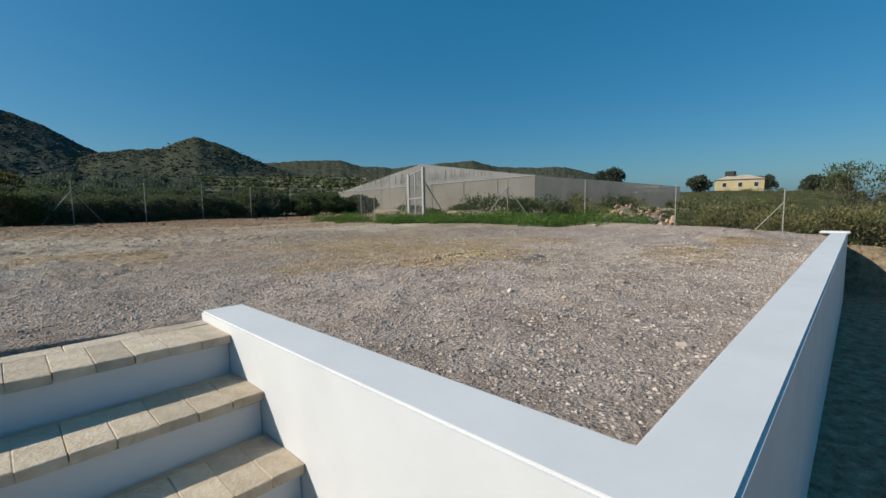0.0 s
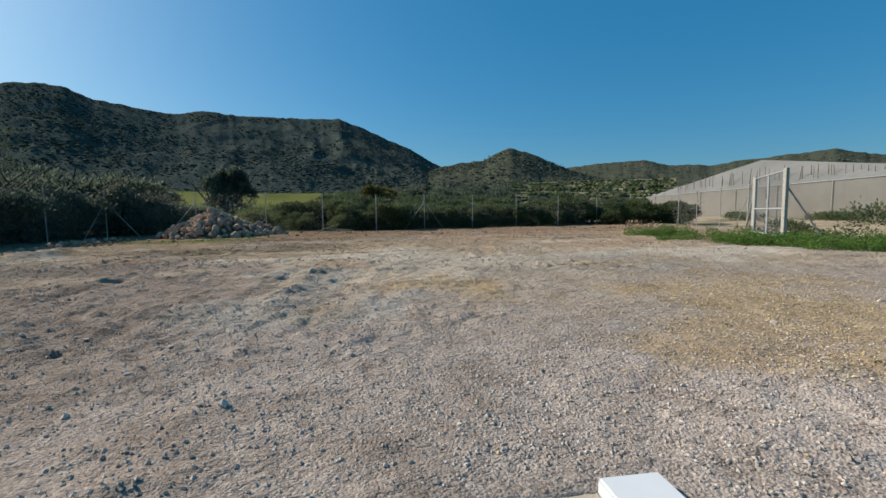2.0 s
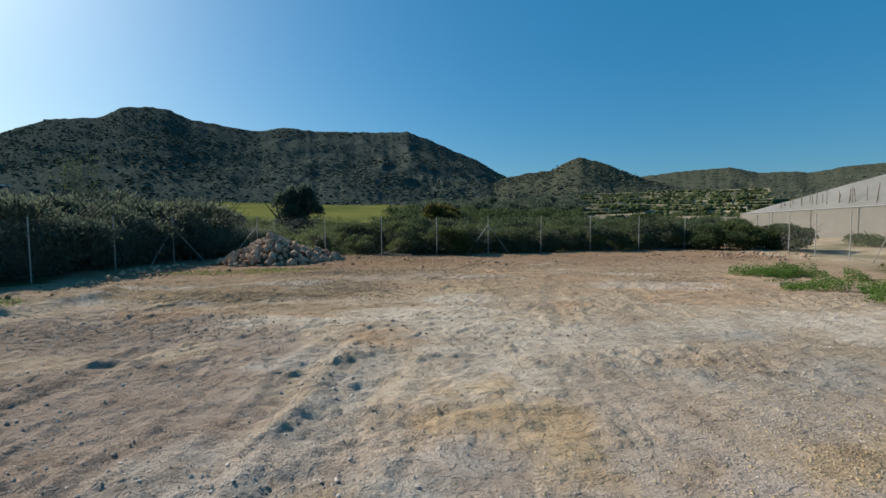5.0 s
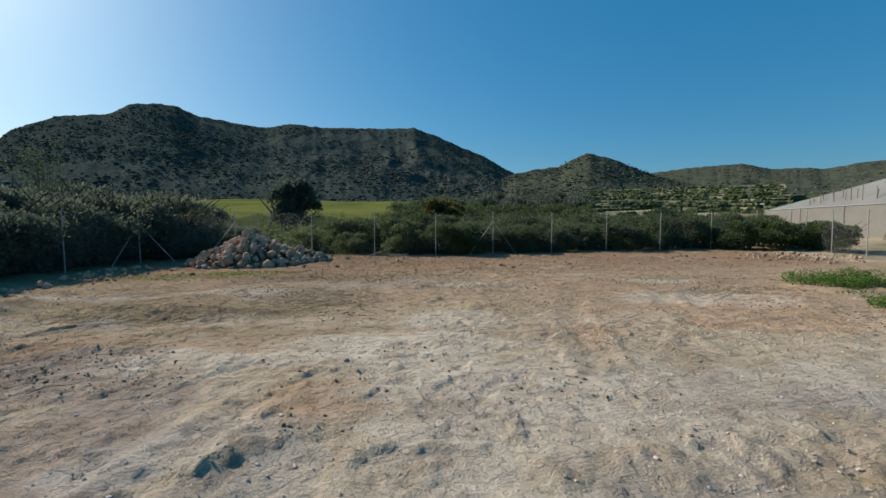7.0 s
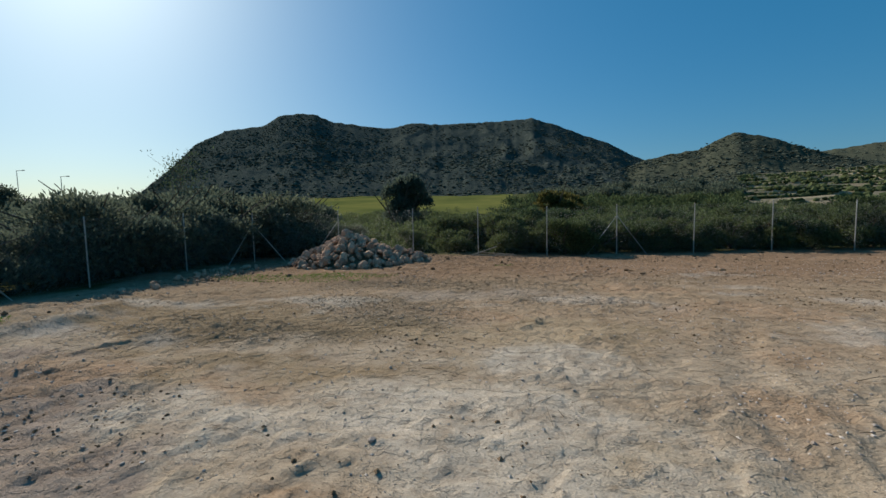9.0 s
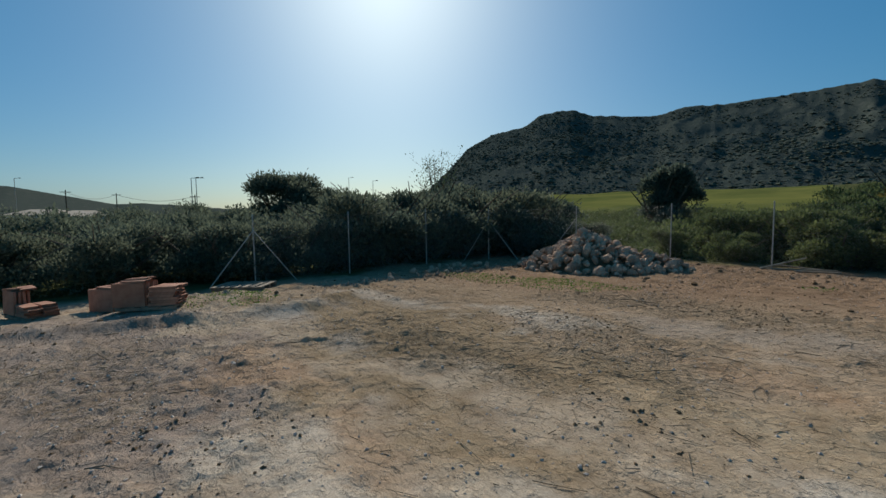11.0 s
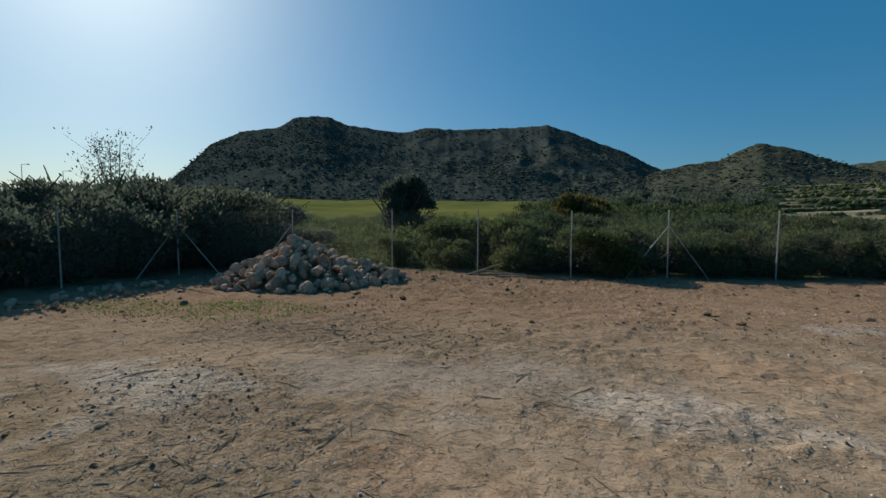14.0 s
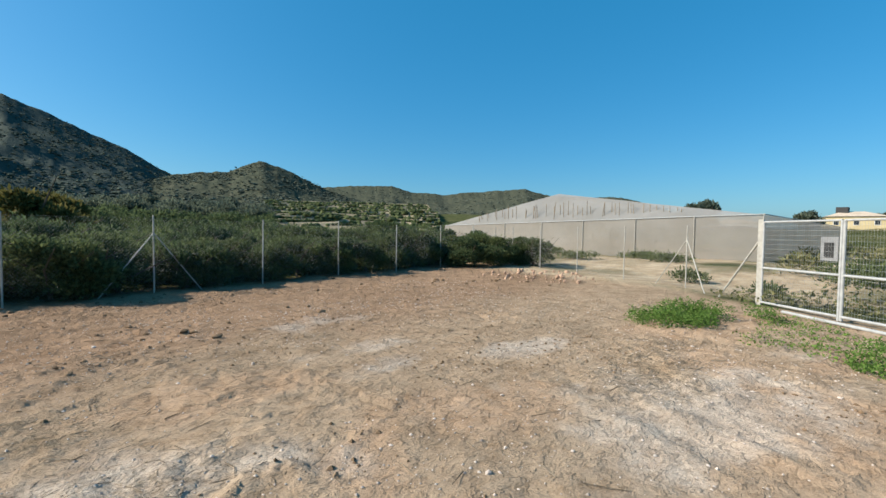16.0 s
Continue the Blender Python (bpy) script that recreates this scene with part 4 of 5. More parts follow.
m = pose(-155.5, 178.0, 14.6, 0, 0, 43)
for name, bm, material in (("wall", block(-17, -3, -3, 17, 3, 2.0, 0.05), M_PALE), ("roof", block(-17.6, -3.6, 2.0, 17.6, 3.6, 2.4, 0.05), M_PALE)):
    bm.transform(m)
    part(name, bm, material, shed)


def lamp_post(x, y, h):
    root = tagged(new("street_lamp"), "thin grey street lamp on the skyline", "lamp")
    z = gz(x, y)
    part("pole", tube((x, y, z - 0.5), (x, y, z + h), 0.10, 8, 0.06), M_STEEL, root)
    part("arm", tube((x, y, z + h - 0.05), (x + 0.5, y + 0.9, z + h + 0.1), 0.05, 8), M_STEEL, root)
    part("lamp_head", block(x + 0.3, y + 0.75, z + h, x + 0.75, y + 1.25, z + h + 0.18, 0.04), M_BLACK, root)


for az, r, h in ((-79.6, 95, 8.6), (-79.1, 99, 8.8), (-93.9, 150, 13.4), (-71.5, 130, 8.0), (-58.5, 120, 7.0), (-61.5, 140, 8.0)):
    lamp_post(-0.6 + r * math.sin(radians(az)), 10 + r * math.cos(radians(az)), h)


def utility_pole(x, y, h):
    root = tagged(new("utility_pole"), "dark wooden utility pole with a cross arm", "pole")
    z = gz(x, y)
    part("pole", tube((x, y, z - 0.5), (x, y, z + h), 0.13, 8, 0.09), M_BARK, root)
    part("cross_arm", tube((x - 0.3, y - 0.8, z + h - 0.4), (x + 0.3, y + 0.8, z + h - 0.4), 0.06, 6), M_BARK, root)
    return (x, y, z + h - 0.3)


poles = [utility_pole(-0.6 + r * math.sin(radians(az)), 10 + r * math.cos(radians(az)), h) for az, r, h in ((-90.5, 110, 7.5), (-86.4, 120, 7.0), (-79.3, 97, 5.5))]
for n, (a, b) in enumerate(zip(poles, poles[1:])):
    cable = bpy.data.curves.new("cable", "CURVE")
    cable.dimensions, cable.bevel_depth = "3D", 0.03
    sp = cable.splines.new("POLY")
    sp.points.add(12)
    for k in range(13):
        t = k / 12
        sp.points[k].co = (*(Vector(a).lerp(Vector(b), t) - Vector((0, 0, 4.0 * t * (1 - t) * 1.2))), 1)
    cable.materials.append(M_BLACK)
    tagged(new("overhead_cable", cable), "thin dark overhead cable between poles", "cable")


# ---- plants ----
def leaf_cloud(g, blobs, count, size, droop=0.0, long=2.1):
    """Leaf quads spread through the outer shell of the blobs (x, y, z, rx, rz)."""
    blobs = np.array(blobs, float)
    weight = blobs[:, 3] ** 2
    pick = g.choice(len(blobs), count, p=weight / weight.sum())
    v = g.normal(0, 1, (count, 3))
    v /= np.linalg.norm(v, axis=1)[:, None]
    v[:, 2] = np.where(g.random(count) < 0.75, np.abs(v[:, 2]), v[:, 2])
    rad = g.uniform(0.45, 1.08, count) ** 0.6
    p = blobs[pick, :3] + v * rad[:, None] * np.stack([blobs[pick, 3], blobs[pick, 3], blobs[pick, 4]], -1)
    p += 0.12 * blobs[pick, 3][:, None] * g.normal(0, 1, (count, 3))
    d = v * 0.7 + g.normal(0, 0.6, (count, 3)) + np.array([0, 0, 0.5 - droop])
    d /= np.linalg.norm(d, axis=1)[:, None]
    w = np.cross(d, g.normal(0, 1, (count, 3)))
    w /= np.linalg.norm(w, axis=1)[:, None]
    s = size * g.uniform(0.6, 1.4, count)[:, None]
    return np.stack([p, p + d * s * long * 0.5 + w * s * 0.42, p + d * s * long, p + d * s * long * 0.5 - w * s * 0.42], 1)


def limb_mesh(g, height, spread, count, radius):
    """A short trunk that forks into tapering limbs."""
    bms = [tube((0, 0, -0.2), (0.03, 0.02, height * 0.35), radius, 8, radius * 0.8)]
    for k in range(count):
        a = 6.283 * k / count + g.uniform(-0.4, 0.4)
        p0 = Vector((0.02, 0.02, height * g.uniform(0.05, 0.32)))
        p1 = p0 + Vector((math.cos(a) * spread * 0.5, math.sin(a) * spread * 0.5, height * g.uniform(0.2, 0.35)))
        p2 = p1 + Vector((math.cos(a + 0.4) * spread * 0.4, math.sin(a + 0.4) * spread * 0.4, height * g.uniform(0.15, 0.35)))
        bms += [tube(p0, p1, radius * 0.55, 6, radius * 0.35), tube(p1, p2, radius * 0.35, 5, radius * 0.12)]
    return join(*bms)


def shrub(name, label, seed, w, h, leaves, size, material, category="shrub"):
    """A shrub or tree at the origin: w its width, h its height."""
    g = np.random.default_rng(seed)
    root = tagged(new(name), label, category)
    part("woody_base" if h < 3 else "trunk", limb_mesh(g, h, w * 0.7, 7, 0.03 * h), M_BARK, root)
    blobs = []
    for k in range(14):
        a, r = g.uniform(0, 6.283), w * 0.5 * math.sqrt(g.uniform(0, 0.75))
        b = w * g.uniform(0.14, 0.26)
        blobs.append((r * math.cos(a), r * math.sin(a), h * g.uniform(0.14, 0.78) * (1 - 0.35 * (2 * r / w) ** 2), b, b * 0.8 * h / w))
    soup("crown", leaf_cloud(g, blobs, leaves, size), 4, material, root)
    return root


def scatter(proto, spots, seed):
    """Copies of the shrub proto (which takes the first spot) at spots of x, y, scale."""
    g = random.Random(seed)
    for n, (x, y, s) in enumerate(spots):
        m = pose(x, y, gz(x, y) - 0.04, 0, 0, g.uniform(0, 360)) @ Matrix.Diagonal((s, s, s * g.uniform(0.9, 1.08), 1))
        if n == 0:
            proto.matrix_basis = m
        else:
            c = copy_thing(proto, m)
            c.scale = m.to_scale()
    for o in (proto,):
        o["group"] = proto["category"] + " " + str(seed)


def along(points, step, off, jitter, low, high, seed):
    """Spots along a line of points, off to its left side."""
    g = random.Random(seed)
    out = []
    for (xa, ya), (xb, yb) in zip(points, points[1:]):
        n = max(1, round(math.hypot(xb - xa, yb - ya) / step))
        for k in range(n):
            t = (k + g.uniform(0.2, 0.8)) / n
            d = math.hypot(xb - xa, yb - ya)
            o = off + g.uniform(-jitter, jitter)
            out.append((xa + (xb - xa) * t - (yb - ya) / d * o, ya + (yb - ya) * t + (xb - xa) / d * o, g.uniform(low, high)))
    g.shuffle(out)
    return out


HEDGE = [shrub("shrub", "dense green saltbush shrub behind the fence", 100 + k, 2.4, 1.9, 11000, 0.055, M_LEAF) for k in range(3)]
spots = along(BACK_POSTS[2:], 1.15, 1.05, 0.40, 0.75, 1.0, 1) + along(BACK_POSTS[2:], 1.4, 3.0, 0.8, 0.85, 1.15, 2)
spots = [s for s in spots if not (s[0] < -2.0 and s[1] < 26.0)] + [(-4.4, 24.6, 0.62), (-2.4, 25.2, 0.7), (-6.6, 25.0, 0.6), (17.6, 26.2, 0.9), (16.9, 24.9, 0.85), (15.6, 26.4, 1.0), (14.0, 25.9, 0.9), (17.4, 25.6, 0.85)]
for k in range(3):
    scatter(HEDGE[k], spots[k::3], 30 + k)
DARK = [shrub("shrub", "tall dark bush overgrowing the fence", 110 + k, 3.0, 2.35, 14000, 0.052, M_DARK) for k in range(2)]
spots = along([(-12.8, 3.5), *LEFT_POSTS, BACK_POSTS[0]], 1.7, 1.5, 0.35, 0.78, 0.98, 3) + along([(-12.8, 3.5), *LEFT_POSTS, BACK_POSTS[0]], 2.2, 4.0, 0.8, 0.85, 1.12, 4) + along(BACK_POSTS[:2], 1.6, 1.5, 0.3, 0.62, 0.8, 5)
spots += [(-14.0, 23.5, 1.62), (-16.0, 21.5, 1.6), (-12.6, 24.8, 1.2), (-18.5, 24.5, 1.5), (-13.2, 20.9, 1.5), (-12.9, 22.9, 1.58), (-14.6, 18.8, 1.4), (-13.8, 16.6, 1.35), (-11.9, 22.8, 1.2), (-15.0, 21.5, 1.6)]
for k in range(2):
    scatter(DARK[k], spots[k::2], 40 + k)


def scrub(name, label, spots, leaves, size, material, seed):
    """Low bushes too many to count, as leaves in one mesh; spots: x, y, width, height."""
    g = np.random.default_rng(seed)
    spots = np.array(spots)
    blobs = []
    for x, y, w, h in spots:
        z = gz(x, y)
        for k in range(4):
            a, r = g.uniform(0, 6.283), g.uniform(0, 0.32) * w
            blobs.append((x + r * math.cos(a), y + r * math.sin(a), z + h * g.uniform(0.15, 0.55), w * g.uniform(0.2, 0.34), h * g.uniform(0.3, 0.5)))
    return tagged(soup(name, leaf_cloud(g, blobs, leaves, size), 4, material), label, "scrub", kind="stuff")


g = random.Random(9)
spots = []
while len(spots) < 760:
    az, r = radians(g.uniform(-62, 50)), 27 + 55 * g.random() ** 1.2
    x, y = r * math.sin(az), r * math.cos(az)
    if y > 28.5 + 0.23 * x and not (x > 14 and y < 48):
        spots.append((x, y, g.uniform(1.2, 3.2), g.uniform(0.7, 1.7)))
scrub("scrub", "grey-green bushes and rough growth behind the fence", spots, 230000, 0.09, M_LEAF, 61)
spots = []
while len(spots) < 300:
    az, r = radians(g.uniform(-7, 46)), 62 + 45 * g.random()
    if not (radians(16.5) < az < radians(36) and r > 70):
        spots.append((r * math.sin(az), r * math.cos(az), g.uniform(2.0, 4.5), g.uniform(1.2, 2.6) * (1.0 if az < 0.3 else 0.45)))
grove = []
for k in range(46):
    az, r = radians(g.uniform(-3, 16.5)), g.uniform(96, 136)
    grove.append((r * math.sin(az), r * math.cos(az), g.uniform(3.5, 6.5), g.uniform(2.4, 4.4)))
scrub("scrub", "dark green trees and bushes on the slope below the hills", grove, 42000, 0.26, M_DARK, 65)
edge = [(g.uniform(18.4, 22.5), g.uniform(-1.0, 5.6), g.uniform(1.4, 2.6), g.uniform(0.8, 1.6)) for k in range(36)] + [(g.uniform(17.5, 21), g.uniform(9.2, 12), 1.5, g.uniform(0.6, 0.9)) for k in range(8)]
scrub("scrub", "dry grey-green bushes outside the fence beside the mound", edge, 60000, 0.05, M_DRY, 63)
scrub("scrub", "dark bushes at the foot of the hills", spots, 90000, 0.2, M_LEAF, 62)
scrub("scrub", "green and grey bushes on the sandy ground behind the gate", [(16.5, 18.0, 1.6, 0.6), (15.4, 13.2, 2.4, 1.1), (16.8, 12.0, 2.0, 1.0), (22, 26, 2.2, 0.4), (24, 22, 2.6, 0.4), (14.4, 15.0, 1.2, 0.35),
      (17.8, 10.6, 2.2, 1.1), (20, 13.5, 2.6, 0.9), (25.6, 30, 2.5, 0.4), (26.6, 24, 2.5, 0.35), (21.5, 9.6, 2.4, 1.2)], 16000, 0.055, M_LEAF, 66)
spots = []
while len(spots) < 300:
    x, y = 18.5 + 150 * g.random() ** 1.5, g.uniform(-45, 20)
    y = y if x < 60 else y * 1.6
    if math.hypot(x - 19, y - 7.9) > 2.5:
        spots.append((x, y, g.uniform(1.0, 2.6) * (1.0 if x < 40 else 1.5), g.uniform(0.6, 1.5)))
scrub("dry_scrub", "dry brownish bushes on the plain beside the plot", spots, 110000, 0.085, M_DRY, 63)
spots = []
while len(spots) < 150:
    az, r = radians(g.uniform(-112, -50)), g.uniform(24, 90)
    spots.append((r * math.sin(az), 8 + r * math.cos(az), g.uniform(2.0, 5.0), g.uniform(1.4, 2.3) * (0.8 + r / 90)))
for k in range(26):
    az, r = radians(g.uniform(-68, -50)), g.uniform(31, 44)
    spots.append((-0.6 + r * math.sin(az), 10 + r * math.cos(az), g.uniform(3.5, 5.5), g.uniform(2.4, 3.4)))
scrub("scrub", "dark bushes in the scrubland west of the plot", spots, 120000, 0.13, M_DARK, 64)


def tree(label, x, y, w, h, seed, material, leaves=14000, size=0.12):
    t = shrub("tree", label, seed, w, h, leaves, size, material, "tree")
    t.matrix_basis = pose(x, y, gz(x, y) - 0.1, 0, 0, seed * 37)
    return t


tree("dark round-crowned carob tree standing at the edge of the meadow", -13.9, 42.4, 4.3, 6.3, 130, M_DARK, 18000, 0.13)
tree("yellowish olive tree in the scrub behind the fence", -0.6, 33.0, 3.0, 3.7, 131, M_OLIVE)
tree("dark broad tree on the western skyline", -41, 25, 6.8, 7.0, 132, M_DARK, 24000, 0.14)
tree("smaller dark tree beside the broad one", -42, 30, 5.0, 5.0, 133, M_DARK)
tree("round green tree far behind the greenhouse", 139, 60, 9.0, 10.0, 134, M_DARK, 9000, 0.4)
for k, (x, y, w, h) in enumerate(((165, 40, 6, 6), (205, 28, 7, 7.5), (230, 15, 8, 7), (180, 10, 7, 6), (150, 5, 6, 5), (150, 70, 7, 7), (260, -10, 10, 8))):
    tree("green tree on the eastern plain", x, y, w, h, 140 + k, M_DARK, 5000, 0.4)


def bare_tree(label, x, y, w, h, seed, leaves):
    """Thin upright branches with few leaves."""
    g = random.Random(seed)
    root = tagged(new("bare_tree"), label, "tree")
    z = gz(x, y)
    bms = [tube((0, 0, -0.2), (0.05, 0, h * 0.3), 0.05, 8, 0.035)]
    tips = []
    for k in range(22):
        a, lean = g.uniform(0, 6.283), g.uniform(0.1, 0.5) * w
        p = Vector((0, 0, h * g.uniform(0.1, 0.32)))
        q = Vector((math.cos(a) * lean * 0.5, math.sin(a) * lean * 0.5, h * g.uniform(0.45, 0.65)))
        r = Vector((math.cos(a) * lean, math.sin(a) * lean, h * g.uniform(0.75, 1.0)))
        bms += [tube(p, q, 0.022, 5, 0.014), tube(q, r, 0.014, 4, 0.004)]
        tips += [q, r]
        for _ in range(3):
            s = q.lerp(r, g.uniform(0.0, 0.8))
            e = s + Vector((g.uniform(-1, 1), g.uniform(-1, 1), g.uniform(0.2, 1.2))) * 0.16 * h
            bms.append(tube(s, e, 0.008, 4, 0.003))
            tips.append(e)
    part("branchwork", join(*bms), M_TWIG, root)
    gg = np.random.default_rng(seed)
    soup("leaves", leaf_cloud(gg, [(*t, 0.22, 0.22) for t in tips], leaves, 0.05), 4, M_LEAF, root, "sparse dry leaves")
    root.matrix_basis = pose(x, y, z)


bare_tree("nearly bare slender tree above the dark bushes", -16.4, 22.4, 2.0, 4.4, 150, 700)
bare_tree("straggly half-bare shrub beside the yard", 24.0, 0.7, 3.8, 2.95, 151, 2600)


def palm(x, y, h, seed):
    g = random.Random(seed)
    root = tagged(new("palm_tree"), "small palm tree on the skyline", "tree")
    part("trunk", tube((0, 0, -0.3), (0, 0, h), 0.22, 8, 0.16), M_BARK, root)
    quads = []
    for k in range(26):
        a, up = 6.283 * k / 26, g.uniform(-0.2, 0.9)
        d = np.array([math.cos(a), math.sin(a), up])
        for s in np.linspace(0.2, 2.0, 14):
            p = np.array([0, 0, h]) + d * s - np.array([0, 0, 0.22 * s * s])
            for side in (1, -1):
                w = np.array([-math.sin(a), math.cos(a), -0.3]) * side * 0.4
                quads.append([p, p + w * 0.5 + d * 0.12, p + w + d * 0.22, p + w * 0.5 + d * 0.04])
    soup("fronds", np.array(quads), 4, M_DARK, root)
    root.matrix_basis = pose(x, y, gz(x, y))


palm(-0.6 - 72 * 0.9016, 10 + 72 * 0.4326, 3.6, 3)


# ---- weeds and grass ----
def weed_patch(name, label, ovals, count, size, material, tall):
    g = np.random.default_rng(len(ovals) * 13 + count)
    area = np.array([o[2] * o[3] for o in ovals])
    k = g.choice(len(ovals), count, p=area / area.sum())
    o = np.array(ovals)[k]
    a, r = g.uniform(0, 6.283, count), np.sqrt(g.random(count))
    x, y = o[:, 0] + o[:, 2] * r * np.cos(a), o[:, 1] + o[:, 3] * r * np.sin(a)
    keep = 0.6 * fractal(x * 1.5, y * 1.5, 77, 3) + (1 - r) > 0.12
    x, y, r = x[keep], y[keep], r[keep]
    n = len(x)
    hgt = tall * (1 - 0.5 * r) * (0.7 + 0.6 * value_noise(x * 3.4, y * 3.4, 5))
    p = np.stack([x, y, ground_z(x, y) + hgt * g.random(n)], -1)
    d = np.stack([g.normal(0, 1, n), g.normal(0, 1, n), np.abs(g.normal(0.5, 0.5, n))], -1)
    d /= np.linalg.norm(d, axis=1)[:, None]
    w = np.cross(d, g.normal(0, 1, (n, 3)))
    w /= np.linalg.norm(w, axis=1)[:, None]
    s = size * g.uniform(0.6, 1.4, n)[:, None]
    q = np.stack([p, p + d * s * 0.8 + w * s * 0.55, p + d * s * 1.6, p + d * s * 0.8 - w * s * 0.55], 1)
    return tagged(soup(name, q, 4, material), label, "weeds", kind="stuff")


weed_patch("weeds", "thick bright green leafy weeds growing near the gate", [(8.6, 9.3, 1.4, 2.0), (8.3, 11.0, 1.2, 1.4), (9.0, 7.2, 1.3, 2.0), (8.7, 15.3, 1.0, 0.8), (9.5, 14.95, 0.9, 0.55), (10.2, 14.4, 0.6, 0.5), (9.0, 15.2, 0.6, 0.5), (7.65, 12.35, 0.85, 0.45), (9.6, 4.8, 1.3, 1.6), (11.6, 9.2, 1.2, 1.3)], 120000, 0.019, M_WEED, 0.40)
weed_patch("grass", "sparse low grass on the graded earth", [(-7.2, 16.9, 2.4, 0.8), (-5.6, 17.6, 1.6, 0.5), (-9.6, 11.0, 1.3, 1.0), (-1.7, 19.8, 0.4, 0.25), (9.0, 13.6, 1.6, 0.7), (8.6, 13.0, 1.4, 0.5), (10.4, 13.9, 0.9, 0.8)], 6500, 0.02, M_WEED, 0.06)
weed_patch("dry_grass", "dry grass and weeds along the outside of the plot", [(13.5, 4.5, 3.2, 4.5), (14.0, 0.0, 3.0, 3.0), (19.0, -3.0, 5.0, 5.0), (14.8, 9.2, 3.0, 2.2), (13.0, 13.6, 1.6, 2.5), (12.0, -2.5, 2.4, 1.6)], 26000, 0.05, M_DRY, 0.5)
weed_patch("grass", "rough grass and scrub behind the back fence", [(-5.0, 27.0, 6.0, 3.2), (4.0, 31.0, 9.0, 3.0), (-6.0, 33.0, 8.0, 4.0)], 30000, 0.07, M_LEAF, 0.55)


# ---- loose stones, clods, twigs ----
def stones(name, label, count, box, low, high, material, seed, dense, level=1, category="stones"):
    g = np.random.default_rng(seed)
    x, y = g.uniform(box[0], box[2], count), g.uniform(box[1], box[3], count)
    keep = dense(x, y) > g.random(count)
    keep &= ~((x > STAIR_L - 0.3) & (x < 0.3) & (y < 2.85)) & (y > WALL_IN + 0.03) & (x < edge_x(y) + 1.0)
    x, y = x[keep], y[keep]
    s = low * (high / low) ** (g.random(len(x)) ** 2.2)
    return lumps(name, label, np.stack([x, y, ground_z(x, y) + 0.2 * s], -1), s, material, g, 0.65, level, 0.16, category=category)


stones("gravel", "grey-pink crushed stone spread beside the stairs", 95000, (-4.5, 0.8, 5.0, 6.0), 0.0035, 0.011, M_GRAVEL, 1, lambda x, y: (0.75 + 0.4 * fractal(x * 0.9, y * 0.9, 2, 3)) * (1 - smooth(3.5, 6.0, y)) * (1 - 0.85 * np.exp(-((x - 3.0) / 1.9) ** 2 - ((y - 4.4) / 1.7) ** 2)), 0)
stones("stones", "broken clods and stones on the loose earth", 7000, (-9, 3.0, 4, 12), 0.006, 0.019, M_GRAVEL, 12, lambda x, y: roughness(x, y) ** 1.5, 1)
stones("gravel", "grey-pink crushed stone scattered over the plot", 80000, (-9, 0.8, 9, 11), 0.004, 0.012, M_GRAVEL, 11, lambda x, y: np.exp(-((y - 2.5) / 4.6) ** 2) * (0.6 + 0.6 * fractal(x * 0.7, y * 0.7, 2, 3)), 0)
stones("ochre_gravel", "ochre-yellow gravel spread over part of the plot", 60000, (-0.5, 1.2, 7.0, 9), 0.004, 0.012, M_GOLD, 2, lambda x, y: np.exp(-((x - 3.0) / 1.9) ** 2 - ((y - 4.8) / 1.6) ** 2), 0)
stones("stones", "scattered small stones on the earth", 1300, (-10, 0.9, 9, 20), 0.010, 0.030, M_GRAVEL, 3, lambda x, y: 0.12 + 0.88 * np.exp(-((y - 1.5) / 3.0) ** 2), 1)
stones("gravel", "pale chips scattered over the earth", 40000, (-10, 8, 10, 23), 0.005, 0.018, M_GRAVEL, 4, lambda x, y: 0.45 + 0.5 * fractal(x * 0.5, y * 0.5, 6, 3), 0)
stones("clods", "dark clods of soil along the back of the plot", 300, (-9, 16, 12, 23), 0.02, 0.075, M_CLOD, 5, lambda x, y: np.exp(-((y - 20 - 0.2 * x) / 2.4) ** 2), 1, "clods")
stones("clods", "broken soil along the edges of the plot", 4000, (-12, 9, 13, 26), 0.012, 0.055, M_CLOD, 6, lambda x, y: np.clip(np.exp(-((y - 22.6 - 0.23 * x) / 0.8) ** 2) + np.exp(-((x + 9.8) / 1.1) ** 2) * (y < 18), 0, 1), 1, "clods")
stones("litter", "dark crumbs of soil and plant litter on the earth", 26000, (-9, 8, 11, 23), 0.006, 0.026, M_CLOD, 8, lambda x, y: smooth(0.0, 0.7, fractal(x * 0.55, y * 1.1, 33, 4)), 0, "litter")
stones("gravel_heap", "small heap of ochre gravel on the plot", 12000, (1.0, 2.0, 3.9, 4.2), 0.005, 0.015, M_GOLD, 7, lambda x, y: np.exp(-((x - 2.45) / 0.55) ** 2 - ((y - 3.05) / 0.38) ** 2))

g = np.random.default_rng(90)
n = 4000
x, y = g.uniform(-8, 9, n), 10 + 12 * g.random(n)
keep = fractal(x * 0.45, y * 0.45, 15, 3) > 0.0
x, y = x[keep], y[keep]
n = len(x)
a, l = g.uniform(0, 6.283, n), 0.03 + 0.30 * g.random(n) ** 5
p = np.stack([x, y, ground_z(x, y) + 0.008], -1)
e = p + np.stack([np.cos(a) * l, np.sin(a) * l, g.normal(0.0, 0.012, n)], -1)
e[:, 2] = np.maximum(ground_z(e[:, 0], e[:, 1]) + 0.006, e[:, 2])
t = g.uniform(0.0012, 0.0045, n)[:, None]
side = np.stack([-np.sin(a), np.cos(a), 0 * a], -1) * t
